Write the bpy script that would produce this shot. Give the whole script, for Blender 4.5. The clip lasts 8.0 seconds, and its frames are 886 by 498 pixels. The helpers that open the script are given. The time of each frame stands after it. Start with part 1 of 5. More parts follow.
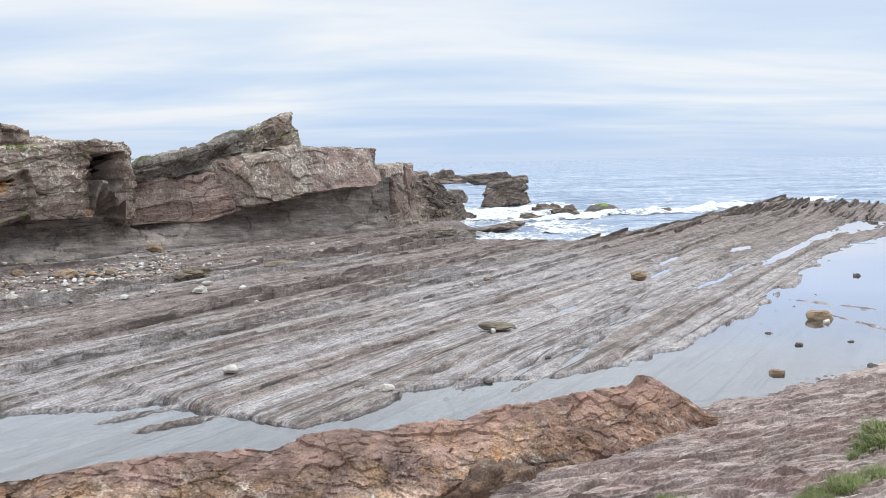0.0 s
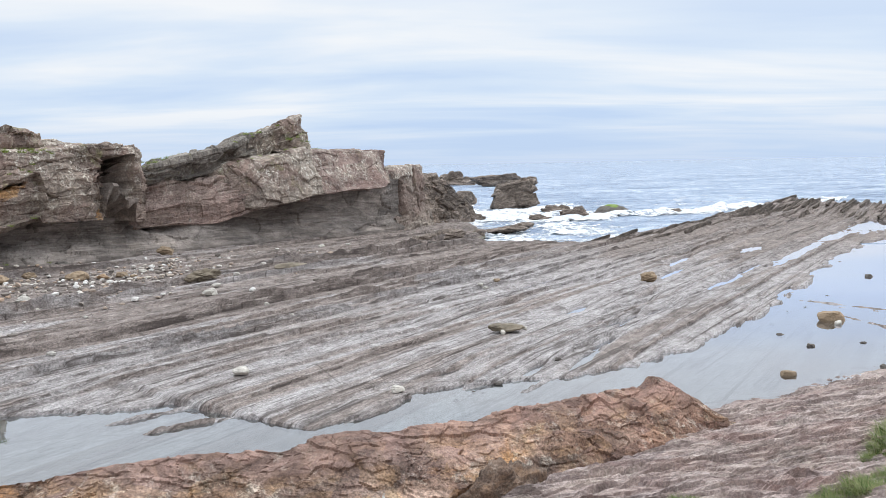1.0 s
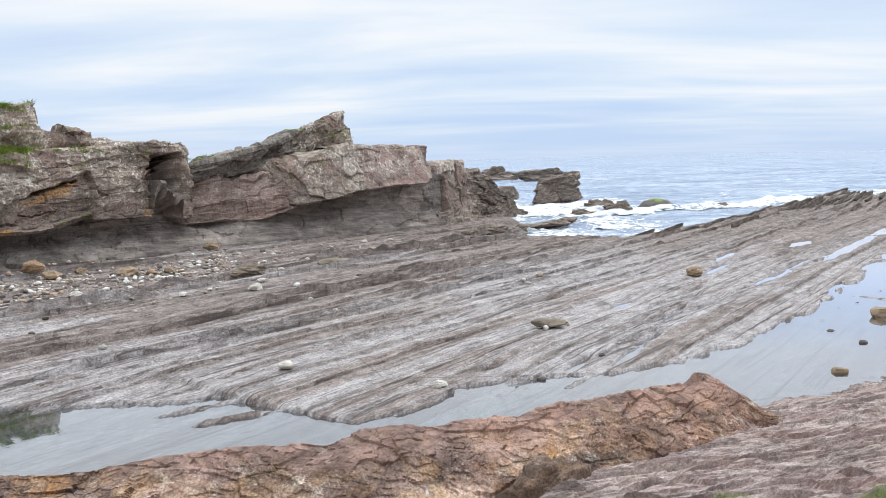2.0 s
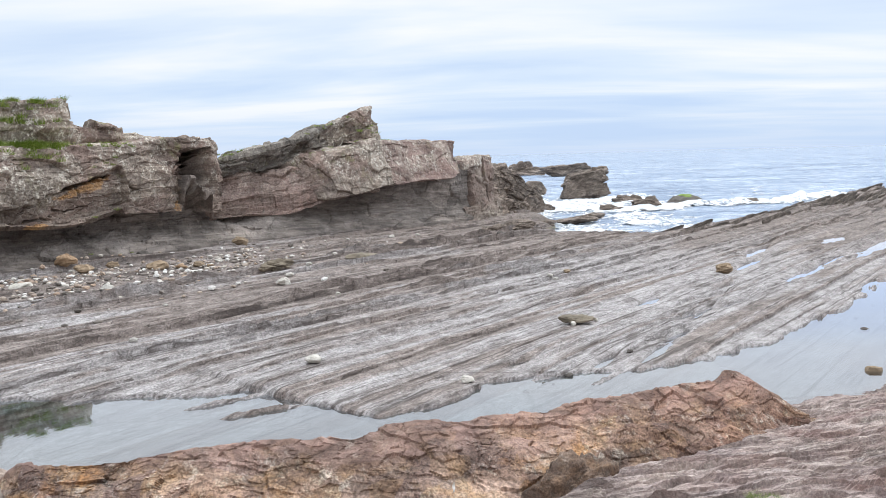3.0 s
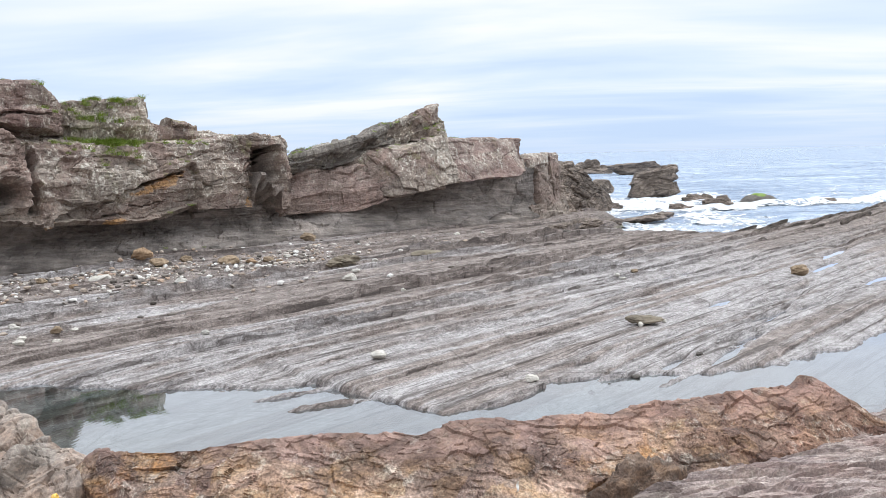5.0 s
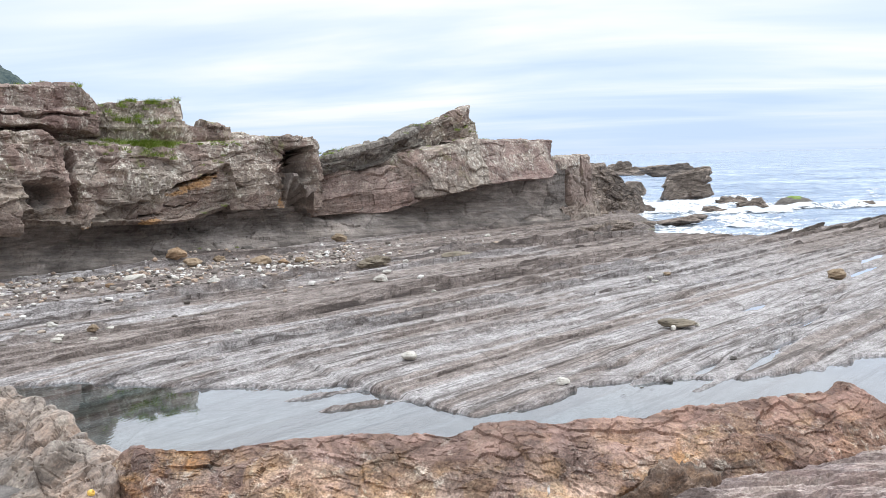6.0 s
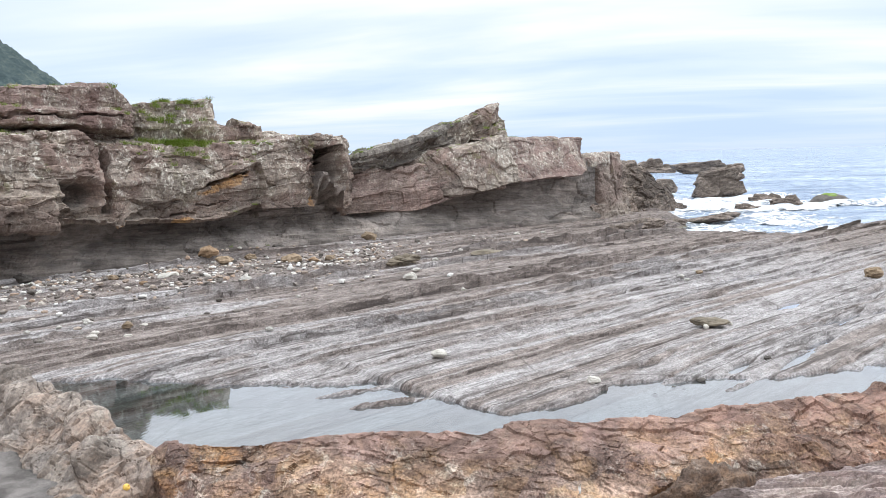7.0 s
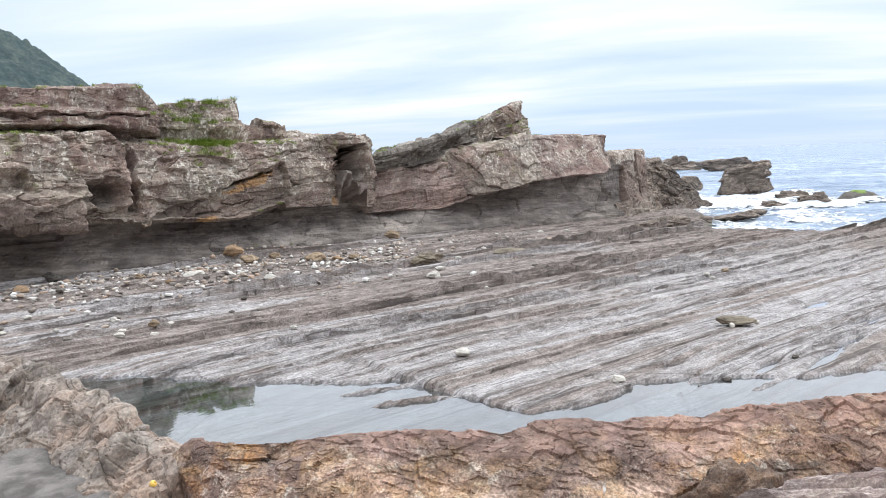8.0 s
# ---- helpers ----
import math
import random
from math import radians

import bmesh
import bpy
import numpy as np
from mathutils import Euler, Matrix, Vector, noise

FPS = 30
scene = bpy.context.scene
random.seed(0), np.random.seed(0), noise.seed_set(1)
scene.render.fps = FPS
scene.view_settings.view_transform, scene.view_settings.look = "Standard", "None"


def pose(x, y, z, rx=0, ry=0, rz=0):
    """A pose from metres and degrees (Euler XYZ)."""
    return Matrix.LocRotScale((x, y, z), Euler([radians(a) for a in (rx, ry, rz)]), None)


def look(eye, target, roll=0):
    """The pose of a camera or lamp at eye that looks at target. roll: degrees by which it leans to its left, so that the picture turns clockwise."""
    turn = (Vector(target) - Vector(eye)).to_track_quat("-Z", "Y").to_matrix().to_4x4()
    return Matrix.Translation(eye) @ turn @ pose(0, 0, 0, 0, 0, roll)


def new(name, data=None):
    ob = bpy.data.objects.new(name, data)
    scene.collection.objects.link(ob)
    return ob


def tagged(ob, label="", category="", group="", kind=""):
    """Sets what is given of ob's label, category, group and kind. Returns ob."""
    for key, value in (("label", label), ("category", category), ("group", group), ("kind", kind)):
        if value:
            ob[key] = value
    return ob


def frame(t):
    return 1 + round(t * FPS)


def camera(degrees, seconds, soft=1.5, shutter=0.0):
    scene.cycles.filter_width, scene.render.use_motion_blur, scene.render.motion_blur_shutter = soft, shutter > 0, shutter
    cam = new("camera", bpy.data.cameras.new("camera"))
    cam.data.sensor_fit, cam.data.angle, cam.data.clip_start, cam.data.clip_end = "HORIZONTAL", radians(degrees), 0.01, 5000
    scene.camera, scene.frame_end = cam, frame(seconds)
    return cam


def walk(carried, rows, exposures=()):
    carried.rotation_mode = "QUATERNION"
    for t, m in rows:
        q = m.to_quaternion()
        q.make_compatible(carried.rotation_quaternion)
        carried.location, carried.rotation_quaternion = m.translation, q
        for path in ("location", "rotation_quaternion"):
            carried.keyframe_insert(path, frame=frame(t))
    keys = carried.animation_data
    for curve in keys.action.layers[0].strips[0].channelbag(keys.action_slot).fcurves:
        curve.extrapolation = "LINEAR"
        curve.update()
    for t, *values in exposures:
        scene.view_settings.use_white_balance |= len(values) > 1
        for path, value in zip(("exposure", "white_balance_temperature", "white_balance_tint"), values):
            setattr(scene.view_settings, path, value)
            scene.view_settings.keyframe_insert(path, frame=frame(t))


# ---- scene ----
cam = camera(57.4, 8.0, soft=0.75)
# seconds, place in metres, turn in degrees: a hand-held pan to the left
ROWS = [
    (0.0, -0.0, 0.0, 4.5, 83.834, 0.778, -0.084),
    (0.5, -0.004, -0.0, 4.5, 83.961, 0.831, -0.024),
    (1.0, -0.011, 0.003, 4.497, 83.962, 0.997, 0.532),
    (1.5, -0.016, 0.002, 4.494, 83.868, 1.323, 2.18),
    (3.0, -0.034, 0.028, 4.489, 83.397, 1.454, 5.373),
    (3.5, -0.039, 0.03, 4.49, 83.383, 1.581, 6.617),
    (4.0, -0.052, 0.023, 4.486, 83.361, 1.456, 7.554),
    (4.5, -0.051, 0.033, 4.482, 83.32, 1.427, 8.812),
    (6.0, -0.076, 0.047, 4.484, 83.508, 1.263, 12.163),
    (6.5, -0.092, 0.054, 4.477, 83.51, 1.429, 13.258),
    (7.0, -0.095, 0.048, 4.478, 83.432, 1.51, 14.196),
    (7.5, -0.096, 0.051, 4.478, 83.409, 1.673, 15.465),
    (8.0, -0.098, 0.062, 4.476, 83.363, 1.808, 15.82),
]
walk(cam, [(t, pose(x, y, z, rx, ry, rz)) for t, x, y, z, rx, ry, rz in ROWS],
     exposures=[(0.0, -0.14), (1.5, -0.11), (3.0, -0.04), (4.5, 0.0), (6.5, 0.08), (8.0, 0.10)])

# ------------------------------------------------------------------ light
world = bpy.data.worlds.new("overcast_sky")
scene.world = world
world.use_nodes = True
SUN_UP, SUN_TURN, ZENITH = radians(58), radians(35), 2.6


def build_sky():
    nt = world.node_tree
    nt.nodes.clear()
    N, L = nt.nodes.new, nt.links.new
    out, bg = N("ShaderNodeOutputWorld"), N("ShaderNodeBackground")
    co, sep = N("ShaderNodeTexCoord"), N("ShaderNodeSeparateXYZ")
    L(co.outputs["Generated"], sep.inputs[0])
    # cloud decks: the view direction cast on a flat layer overhead
    up = N("ShaderNodeMath"); up.operation = "MAXIMUM"; up.inputs[1].default_value = 0.0
    L(sep.outputs["Z"], up.inputs[0])
    lift = N("ShaderNodeMath"); lift.operation = "ADD"; lift.inputs[1].default_value = 0.09
    L(up.outputs[0], lift.inputs[0])
    flat = N("ShaderNodeVectorMath"); flat.operation = "DIVIDE"
    comb = N("ShaderNodeCombineXYZ")
    for i in range(3):
        L(lift.outputs[0], comb.inputs[i])
    L(co.outputs["Generated"], flat.inputs[0]); L(comb.outputs[0], flat.inputs[1])
    mp = N("ShaderNodeMapping")
    mp.inputs["Scale"].default_value = (0.42, 1.0, 0.0)
    mp.inputs["Rotation"].default_value = (0, 0, radians(4))
    mp.inputs["Location"].default_value = (2.4, 1.3, 0)
    L(flat.outputs[0], mp.inputs[0])
    n1 = N("ShaderNodeTexNoise")
    n1.inputs["Scale"].default_value, n1.inputs["Detail"].default_value = 0.75, 5
    n1.inputs["Roughness"].default_value, n1.inputs["Distortion"].default_value = 0.5, 0.35
    L(mp.outputs[0], n1.inputs["Vector"])
    ramp = N("ShaderNodeValToRGB")
    e = ramp.color_ramp.elements
    e[0].position, e[0].color = 0.34, (0.56, 0.71, 0.95, 1)
    e[1].position, e[1].color = 0.62, (0.93, 0.96, 1.0, 1)
    m = e.new(0.48); m.color = (0.70, 0.82, 0.98, 1)
    L(n1.outputs["Fac"], ramp.inputs[0])
    # the bright veil overhead, and the blue-grey haze bank over the sea
    height = N("ShaderNodeMapRange")
    height.inputs["From Min"].default_value, height.inputs["From Max"].default_value = 0.09, 0.30
    L(sep.outputs["Z"], height.inputs["Value"])
    veil = N("ShaderNodeMix"); veil.data_type = "RGBA"
    L(height.outputs[0], veil.inputs["Factor"])
    L(ramp.outputs["Color"], veil.inputs["A"])
    veil.inputs["B"].default_value = (0.935, 0.967, 1.0, 1)
    vs = N("ShaderNodeMath"); vs.operation = "MULTIPLY"; vs.inputs[1].default_value = 0.72
    L(height.outputs[0], vs.inputs[0]); L(vs.outputs[0], veil.inputs["Factor"])
    bank = N("ShaderNodeMapRange")
    bank.interpolation_type = "SMOOTHSTEP"
    bank.inputs["From Min"].default_value, bank.inputs["From Max"].default_value = 0.0, 0.075
    bank.inputs["To Min"].default_value, bank.inputs["To Max"].default_value = 0.75, 0.0
    L(sep.outputs["Z"], bank.inputs["Value"])
    haze = N("ShaderNodeMix"); haze.data_type = "RGBA"
    L(bank.outputs[0], haze.inputs["Factor"])
    L(veil.outputs["Result"], haze.inputs["A"])
    haze.inputs["B"].default_value = (0.54, 0.69, 0.93, 1)
    # clear sky that faintly shows through the cloud
    sky = N("ShaderNodeTexSky")
    sky.sky_type, sky.sun_disc, sky.sun_elevation, sky.sun_rotation = "NISHITA", False, SUN_UP, SUN_TURN
    dim = N("ShaderNodeVectorMath"); dim.operation = "SCALE"; dim.inputs["Scale"].default_value = 0.06
    L(sky.outputs[0], dim.inputs[0])
    mix = N("ShaderNodeMix"); mix.data_type = "RGBA"; mix.inputs["Factor"].default_value = 0.93
    L(dim.outputs[0], mix.inputs["A"]); L(haze.outputs["Result"], mix.inputs["B"])
    L(mix.outputs["Result"], bg.inputs["Color"])
    # an overcast sky is more than twice as bright overhead as near the horizon
    glow = N("ShaderNodeMapRange")
    for key, value in (("From Min", 0.22), ("From Max", 0.9), ("To Min", 1.1), ("To Max", ZENITH)):
        glow.inputs[key].default_value = value
    L(sep.outputs["Z"], glow.inputs["Value"])
    L(glow.outputs[0], bg.inputs["Strength"])
    L(bg.outputs[0], out.inputs["Surface"])


build_sky()
sun_data = bpy.data.lights.new("sun", "SUN")
sun_data.energy, sun_data.angle, sun_data.color = 1.5, radians(25), (1.0, 0.965, 0.92)
sun = new("sun", sun_data)
sun.matrix_world = look((0, 0, 60), (60 * math.cos(SUN_UP) / math.sin(SUN_UP) * -math.sin(SUN_TURN), 60 * math.cos(SUN_UP) / math.sin(SUN_UP) * -math.cos(SUN_TURN), 0))

# ------------------------------------------------------------------ materials


class Nodes:
    """A short hand for building one material."""

    def __init__(self, name):
        self.mat = bpy.data.materials.new(name)
        self.mat.use_nodes = True
        self.nt = self.mat.node_tree
        self.nt.nodes.clear()
        self.out = self.node("ShaderNodeOutputMaterial")
        self.coord = self.node("ShaderNodeTexCoord").outputs["Object"]

    def node(self, kind, **values):
        n = self.nt.nodes.new(kind)
        for key, value in values.items():
            n.inputs[key].default_value = value
        return n

    def link(self, a, b):
        self.nt.links.new(a, b)

    def mapped(self, scale, turn=(0, 0, 0), shift=(0, 0, 0)):
        """The object's coordinates, turned first, then stretched."""
        m = self.node("ShaderNodeMapping", Rotation=[radians(a) for a in turn])
        self.link(self.coord, m.inputs["Vector"])
        size = self.node("ShaderNodeMapping", Scale=scale, Location=shift)
        self.link(m.outputs[0], size.inputs["Vector"])
        return size.outputs[0]

    def noise(self, vector, scale, detail=6.0, rough=0.55, distort=0.0):
        n = self.node("ShaderNodeTexNoise", Scale=scale, Detail=detail, Roughness=rough, Distortion=distort)
        self.link(vector, n.inputs["Vector"])
        return n.outputs["Fac"]

    def cells(self, vector, scale, feature="DISTANCE_TO_EDGE"):
        n = self.node("ShaderNodeTexVoronoi", Scale=scale)
        n.feature = feature
        self.link(vector, n.inputs["Vector"])
        return n.outputs["Distance"] if feature == "DISTANCE_TO_EDGE" else n.outputs["Color"]

    def span(self, value, a, b, lo=0.0, hi=1.0):
        n = self.node("ShaderNodeMapRange")
        for key, v in (("From Min", a), ("From Max", b), ("To Min", lo), ("To Max", hi)):
            n.inputs[key].default_value = v
        self.link(value, n.inputs["Value"])
        return n.outputs[0]

    def ramp(self, value, *stops):
        n = self.node("ShaderNodeValToRGB")
        e = n.color_ramp.elements
        while len(e) < len(stops):
            e.new(0.5)
        for item, (at, colour) in zip(e, stops):
            item.position, item.color = at, (*colour, 1)
        self.link(value, n.inputs[0])
        return n.outputs[0]

    def mix(self, factor, a, b, blend="MIX"):
        n = self.node("ShaderNodeMix")
        n.data_type, n.blend_type = "RGBA", blend
        for key, v in (("Factor", factor), ("A", a), ("B", b)):
            if isinstance(v, (int, float)):
                n.inputs[key].default_value = v
            elif isinstance(v, tuple):
                n.inputs[key].default_value = (*v, 1)
            else:
                self.link(v, n.inputs[key])
        return n.outputs["Result"]

    def math(self, op, a, b):
        n = self.node("ShaderNodeMath")
        n.operation = op
        for i, v in enumerate((a, b)):
            if isinstance(v, (int, float)):
                n.inputs[i].default_value = v
            else:
                self.link(v, n.inputs[i])
        return n.outputs[0]

    def bump(self, height, strength, distance, below=None):
        n = self.node("ShaderNodeBump", Strength=strength, Distance=distance)
        self.link(height, n.inputs["Height"])
        if below is not None:
            self.link(below, n.inputs["Normal"])
        return n.outputs[0]

    def surface(self, colour, rough, normal=None, metal=0.0, gloss=0.5):
        p = self.node("ShaderNodeBsdfPrincipled", Metallic=metal)
        p.inputs["Specular IOR Level"].default_value = gloss
        for key, v in (("Base Color", colour), ("Roughness", rough), ("Normal", normal)):
            if v is None:
                continue
            if isinstance(v, (int, float)):
                p.inputs[key].default_value = v
            elif isinstance(v, tuple):
                p.inputs[key].default_value = (*v, 1)
            else:
                self.link(v, p.inputs[key])
        self.link(p.outputs[0], self.out.inputs["Surface"])
        return self.mat


def rock_material(name, dark, mid, light, stretch=(1, 1, 1), turn=(0, 0, 0), scale=1.0, relief=0.05, stain=None, stain_size=0.5, lichen=0.0, rust=0.0, crack=1.6, speckle=1.0, hues=(), cap=None, drift=None):
    """Weathered rock: beds, blotches, grain, cracks, and stains where they are asked for. drift: another bed's colour that comes in along x."""
    k = Nodes(name)
    beds = k.noise(k.mapped(stretch, turn), 2.2 * scale, 11, 0.7, 0.35)
    blot = k.noise(k.mapped((1, 1, 1), shift=(7, 3, 1)), 0.55 * scale, 6, 0.6)
    grain = k.noise(k.mapped((1, 1, 1), shift=(1, 9, 4)), 26 * scale, 5, 0.7)
    both = k.math("ADD", k.math("MULTIPLY", beds, 0.6), k.math("MULTIPLY", blot, 0.4))
    colour = k.ramp(both, (0.39, dark), (0.5, mid), (0.61, light))
    varnish = k.noise(k.mapped((1, 1, 1.7), shift=(31, 8, 12)), 0.28 * scale, 8, 0.66, 0.5)
    colour = k.mix(0.8, colour, k.ramp(varnish, (0.38, (0.50, 0.49, 0.48)), (0.52, (0.98, 0.98, 0.98)), (0.64, (1.22, 1.21, 1.19))), "MULTIPLY")
    if drift:
        side = k.node("ShaderNodeSeparateXYZ")
        k.link(k.coord, side.inputs[0])
        colour = k.mix(k.math("MULTIPLY", k.span(k.math("ADD", side.outputs["X"], k.math("MULTIPLY", blot, 5.0)), drift[0], drift[1]), 0.75), colour, k.mix(1.0, k.ramp(both, (0.4, (0.55, 0.55, 0.55)), (0.6, (1.4, 1.4, 1.4))), drift[2], "MULTIPLY"))
    if stain:
        spot = k.noise(k.mapped((1, 1, 1.4), shift=(21, 5, 2)), stain_size, 7, 0.65, 0.6)
        colour = k.mix(k.span(spot, 0.5, 0.68), colour, stain)
    if rust:
        spot = k.noise(k.mapped((1, 1, 1.6), shift=(3, 15, 8)), 0.6, 9, 0.72, 0.5)
        colour = k.mix(k.math("MULTIPLY", k.span(spot, 0.58, 0.68), rust), colour, (0.40, 0.225, 0.095))
    if lichen:
        spot = k.noise(k.mapped((1, 1, 0.55), shift=(11, 2, 6)), 4.2, 9, 0.85, 0.3)
        crust = k.noise(k.mapped((1, 1, 1), shift=(41, 2, 9)), 0.7, 4, 0.6)
        colour = k.mix(k.math("MULTIPLY", k.math("MULTIPLY", k.span(spot, 0.545, 0.575), k.span(crust, 0.38, 0.58)), lichen), colour, (0.60, 0.58, 0.51))
    colour = k.mix(0.85 * speckle, colour, k.ramp(grain, (0.42, (0.42, 0.41, 0.40)), (0.58, (1.5, 1.49, 1.47))), "MULTIPLY")
    chip = k.cells(k.mapped(stretch, turn, (2, 5, 3)), 7.0 * scale, "F1")
    colour = k.mix(0.5 * speckle, colour, k.ramp(chip, (0.1, (0.55, 0.54, 0.53)), (0.9, (1.4, 1.4, 1.4))), "MULTIPLY")
    # each block has its own tone
    block = k.node("ShaderNodeAttribute")
    block.attribute_name = "tone"
    colour = k.mix(1.0, colour, k.ramp(block.outputs["Fac"], (0.0, (1, 1, 1)), (0.05, (0.70, 0.69, 0.68)), (0.5, (1.0, 1.0, 1.0)), (0.95, (1.30, 1.28, 1.25))), "MULTIPLY")
    if hues:
        tone = k.cells(k.mapped(stretch, turn, (6, 1, 8)), 2.6 * scale, "F1")
        colour = k.mix(0.8, colour, k.ramp(tone, *[(0.15 + 0.7 * i / (len(hues) - 1), h) for i, h in enumerate(hues)]), "MULTIPLY")
    if cap:
        # another bed on top
        axis = k.node("ShaderNodeSeparateXYZ")
        k.link(k.coord, axis.inputs[0])
        colour = k.mix(k.math("MULTIPLY", k.span(k.math("ADD", axis.outputs["Z"], k.math("MULTIPLY", blot, 0.8)), cap[0] + 0.4, cap[1] + 0.4), 0.6), colour, k.mix(1.0, k.ramp(beds, (0.4, (0.5, 0.5, 0.5)), (0.6, (1.4, 1.4, 1.4))), cap[2], "MULTIPLY"))
    split = k.cells(k.mapped(stretch, turn), crack * scale)
    line = k.span(split, 0.0, 0.014)
    colour = k.mix(k.math("MULTIPLY", k.math("SUBTRACT", 1.0, line), 0.4), colour, tuple(c * 0.45 for c in dark))
    n = k.bump(beds, 0.8, relief * 1.0)
    n = k.bump(line, 0.5, relief * 0.5, n)
    n = k.bump(chip, 0.7, relief * 0.5, n)
    n = k.bump(grain, 0.8, relief * 0.5, n)
    return k.surface(colour, k.span(grain, 0.3, 0.7, 0.75, 0.95), n, gloss=0.3)


def cliff_material(name, dark, mid, light, tint, lichen=1.0, moss=0.5):
    """Old sandstone: broad tonal patches, beds, seepage streaks, pale lichen above the splash, rust on some beds."""
    k = Nodes(name)
    axis = k.node("ShaderNodeSeparateXYZ")
    k.link(k.coord, axis.inputs[0])
    beds = k.noise(k.mapped((0.35, 0.5, 2.2), (4, 3, 0)), 1.7, 9, 0.66, 0.3)
    blot = k.noise(k.mapped((1, 1, 1), shift=(7, 3, 1)), 0.42, 6, 0.62, 0.3)
    grain = k.noise(k.mapped((1, 1, 1), shift=(1, 9, 4)), 11, 7, 0.72)
    pit = k.noise(k.mapped((1, 1, 1.3), shift=(5, 19, 4)), 3.4, 7, 0.7, 0.2)
    both = k.math("ADD", k.math("MULTIPLY", beds, 0.35), k.math("ADD", k.math("MULTIPLY", blot, 0.35), k.math("MULTIPLY", pit, 0.30)))
    colour = k.ramp(both, (0.40, dark), (0.5, mid), (0.60, light))
    red = k.noise(k.mapped((0.6, 0.6, 1.2), shift=(17, 3, 5)), 0.33, 5, 0.6, 0.4)
    colour = k.mix(k.math("MULTIPLY", k.span(red, 0.46, 0.58), 0.75), colour, k.mix(1.0, k.ramp(both, (0.40, (0.6, 0.6, 0.6)), (0.6, (1.35, 1.35, 1.35))), tint, "MULTIPLY"))
    # dark seepage runs down the face
    run = k.noise(k.mapped((2.2, 2.2, 0.22), shift=(2, 8, 3)), 1.0, 6, 0.62, 0.2)
    colour = k.mix(k.math("MULTIPLY", k.span(run, 0.54, 0.68), 0.6), colour, tuple(c * 0.75 for c in dark))
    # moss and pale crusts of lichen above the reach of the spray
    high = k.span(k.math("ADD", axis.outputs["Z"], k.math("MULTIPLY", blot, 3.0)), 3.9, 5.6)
    # deep recesses bear no lichen; their shade is painted in as darker grey
    bare_shaded = k.node("ShaderNodeAttribute")
    bare_shaded.attribute_name = "bare_shaded"
    grown = k.math("SUBTRACT", 1.0, bare_shaded.outputs["Fac"])
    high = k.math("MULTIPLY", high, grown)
    colour = k.mix(k.math("MULTIPLY", bare_shaded.outputs["Fac"], 0.7), colour, k.ramp(both, (0.40, (0.115, 0.105, 0.098)), (0.60, (0.27, 0.245, 0.225))))
    # the rock below the lichen, and in the recesses, is darkened further
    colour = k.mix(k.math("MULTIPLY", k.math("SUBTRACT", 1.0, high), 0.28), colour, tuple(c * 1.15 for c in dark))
    green = k.noise(k.mapped((1, 1, 0.7), shift=(13, 4, 2)), 0.9, 8, 0.74, 0.5)
    colour = k.mix(k.math("MULTIPLY", k.math("MULTIPLY", k.span(green, 0.56, 0.66), high), moss), colour, (0.185, 0.185, 0.085))
    spot = k.noise(k.mapped((1, 1, 0.7), shift=(11, 2, 6)), 5.0, 9, 0.82, 0.3)
    crust = k.noise(k.mapped((1, 1, 0.6), shift=(41, 2, 9)), 0.75, 6, 0.68, 0.5)
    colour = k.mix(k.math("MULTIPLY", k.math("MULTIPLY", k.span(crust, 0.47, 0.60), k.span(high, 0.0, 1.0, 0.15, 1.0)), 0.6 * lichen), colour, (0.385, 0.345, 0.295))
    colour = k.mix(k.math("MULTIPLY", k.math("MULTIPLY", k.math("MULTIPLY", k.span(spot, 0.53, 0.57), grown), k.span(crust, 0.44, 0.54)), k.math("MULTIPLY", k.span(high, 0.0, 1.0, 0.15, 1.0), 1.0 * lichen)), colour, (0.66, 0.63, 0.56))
    rust = k.node("ShaderNodeAttribute")
    rust.attribute_name = "rust"
    colour = k.mix(k.math("MULTIPLY", k.span(k.math("ADD", rust.outputs["Fac"], k.math("MULTIPLY", k.math("SUBTRACT", pit, 0.5), 2.2)), 0.45, 0.85), 0.85), colour, k.ramp(grain, (0.35, (0.26, 0.135, 0.055)), (0.65, (0.50, 0.30, 0.135))))
    block = k.node("ShaderNodeAttribute")
    block.attribute_name = "tone"
    colour = k.mix(1.0, colour, k.ramp(block.outputs["Fac"], (0.0, (1, 1, 1)), (0.05, (0.78, 0.77, 0.77)), (0.5, (1.0, 1.0, 1.0)), (0.95, (1.2, 1.19, 1.17))), "MULTIPLY")
    colour = k.mix(0.6, colour, k.ramp(grain, (0.38, (0.5, 0.49, 0.48)), (0.62, (1.4, 1.4, 1.39))), "MULTIPLY")
    n = k.bump(beds, 0.7, 0.06)
    n = k.bump(pit, 0.8, 0.07, n)
    n = k.bump(grain, 0.8, 0.025, n)
    return k.surface(colour, k.span(grain, 0.3, 0.7, 0.75, 0.95), n, gloss=0.25)


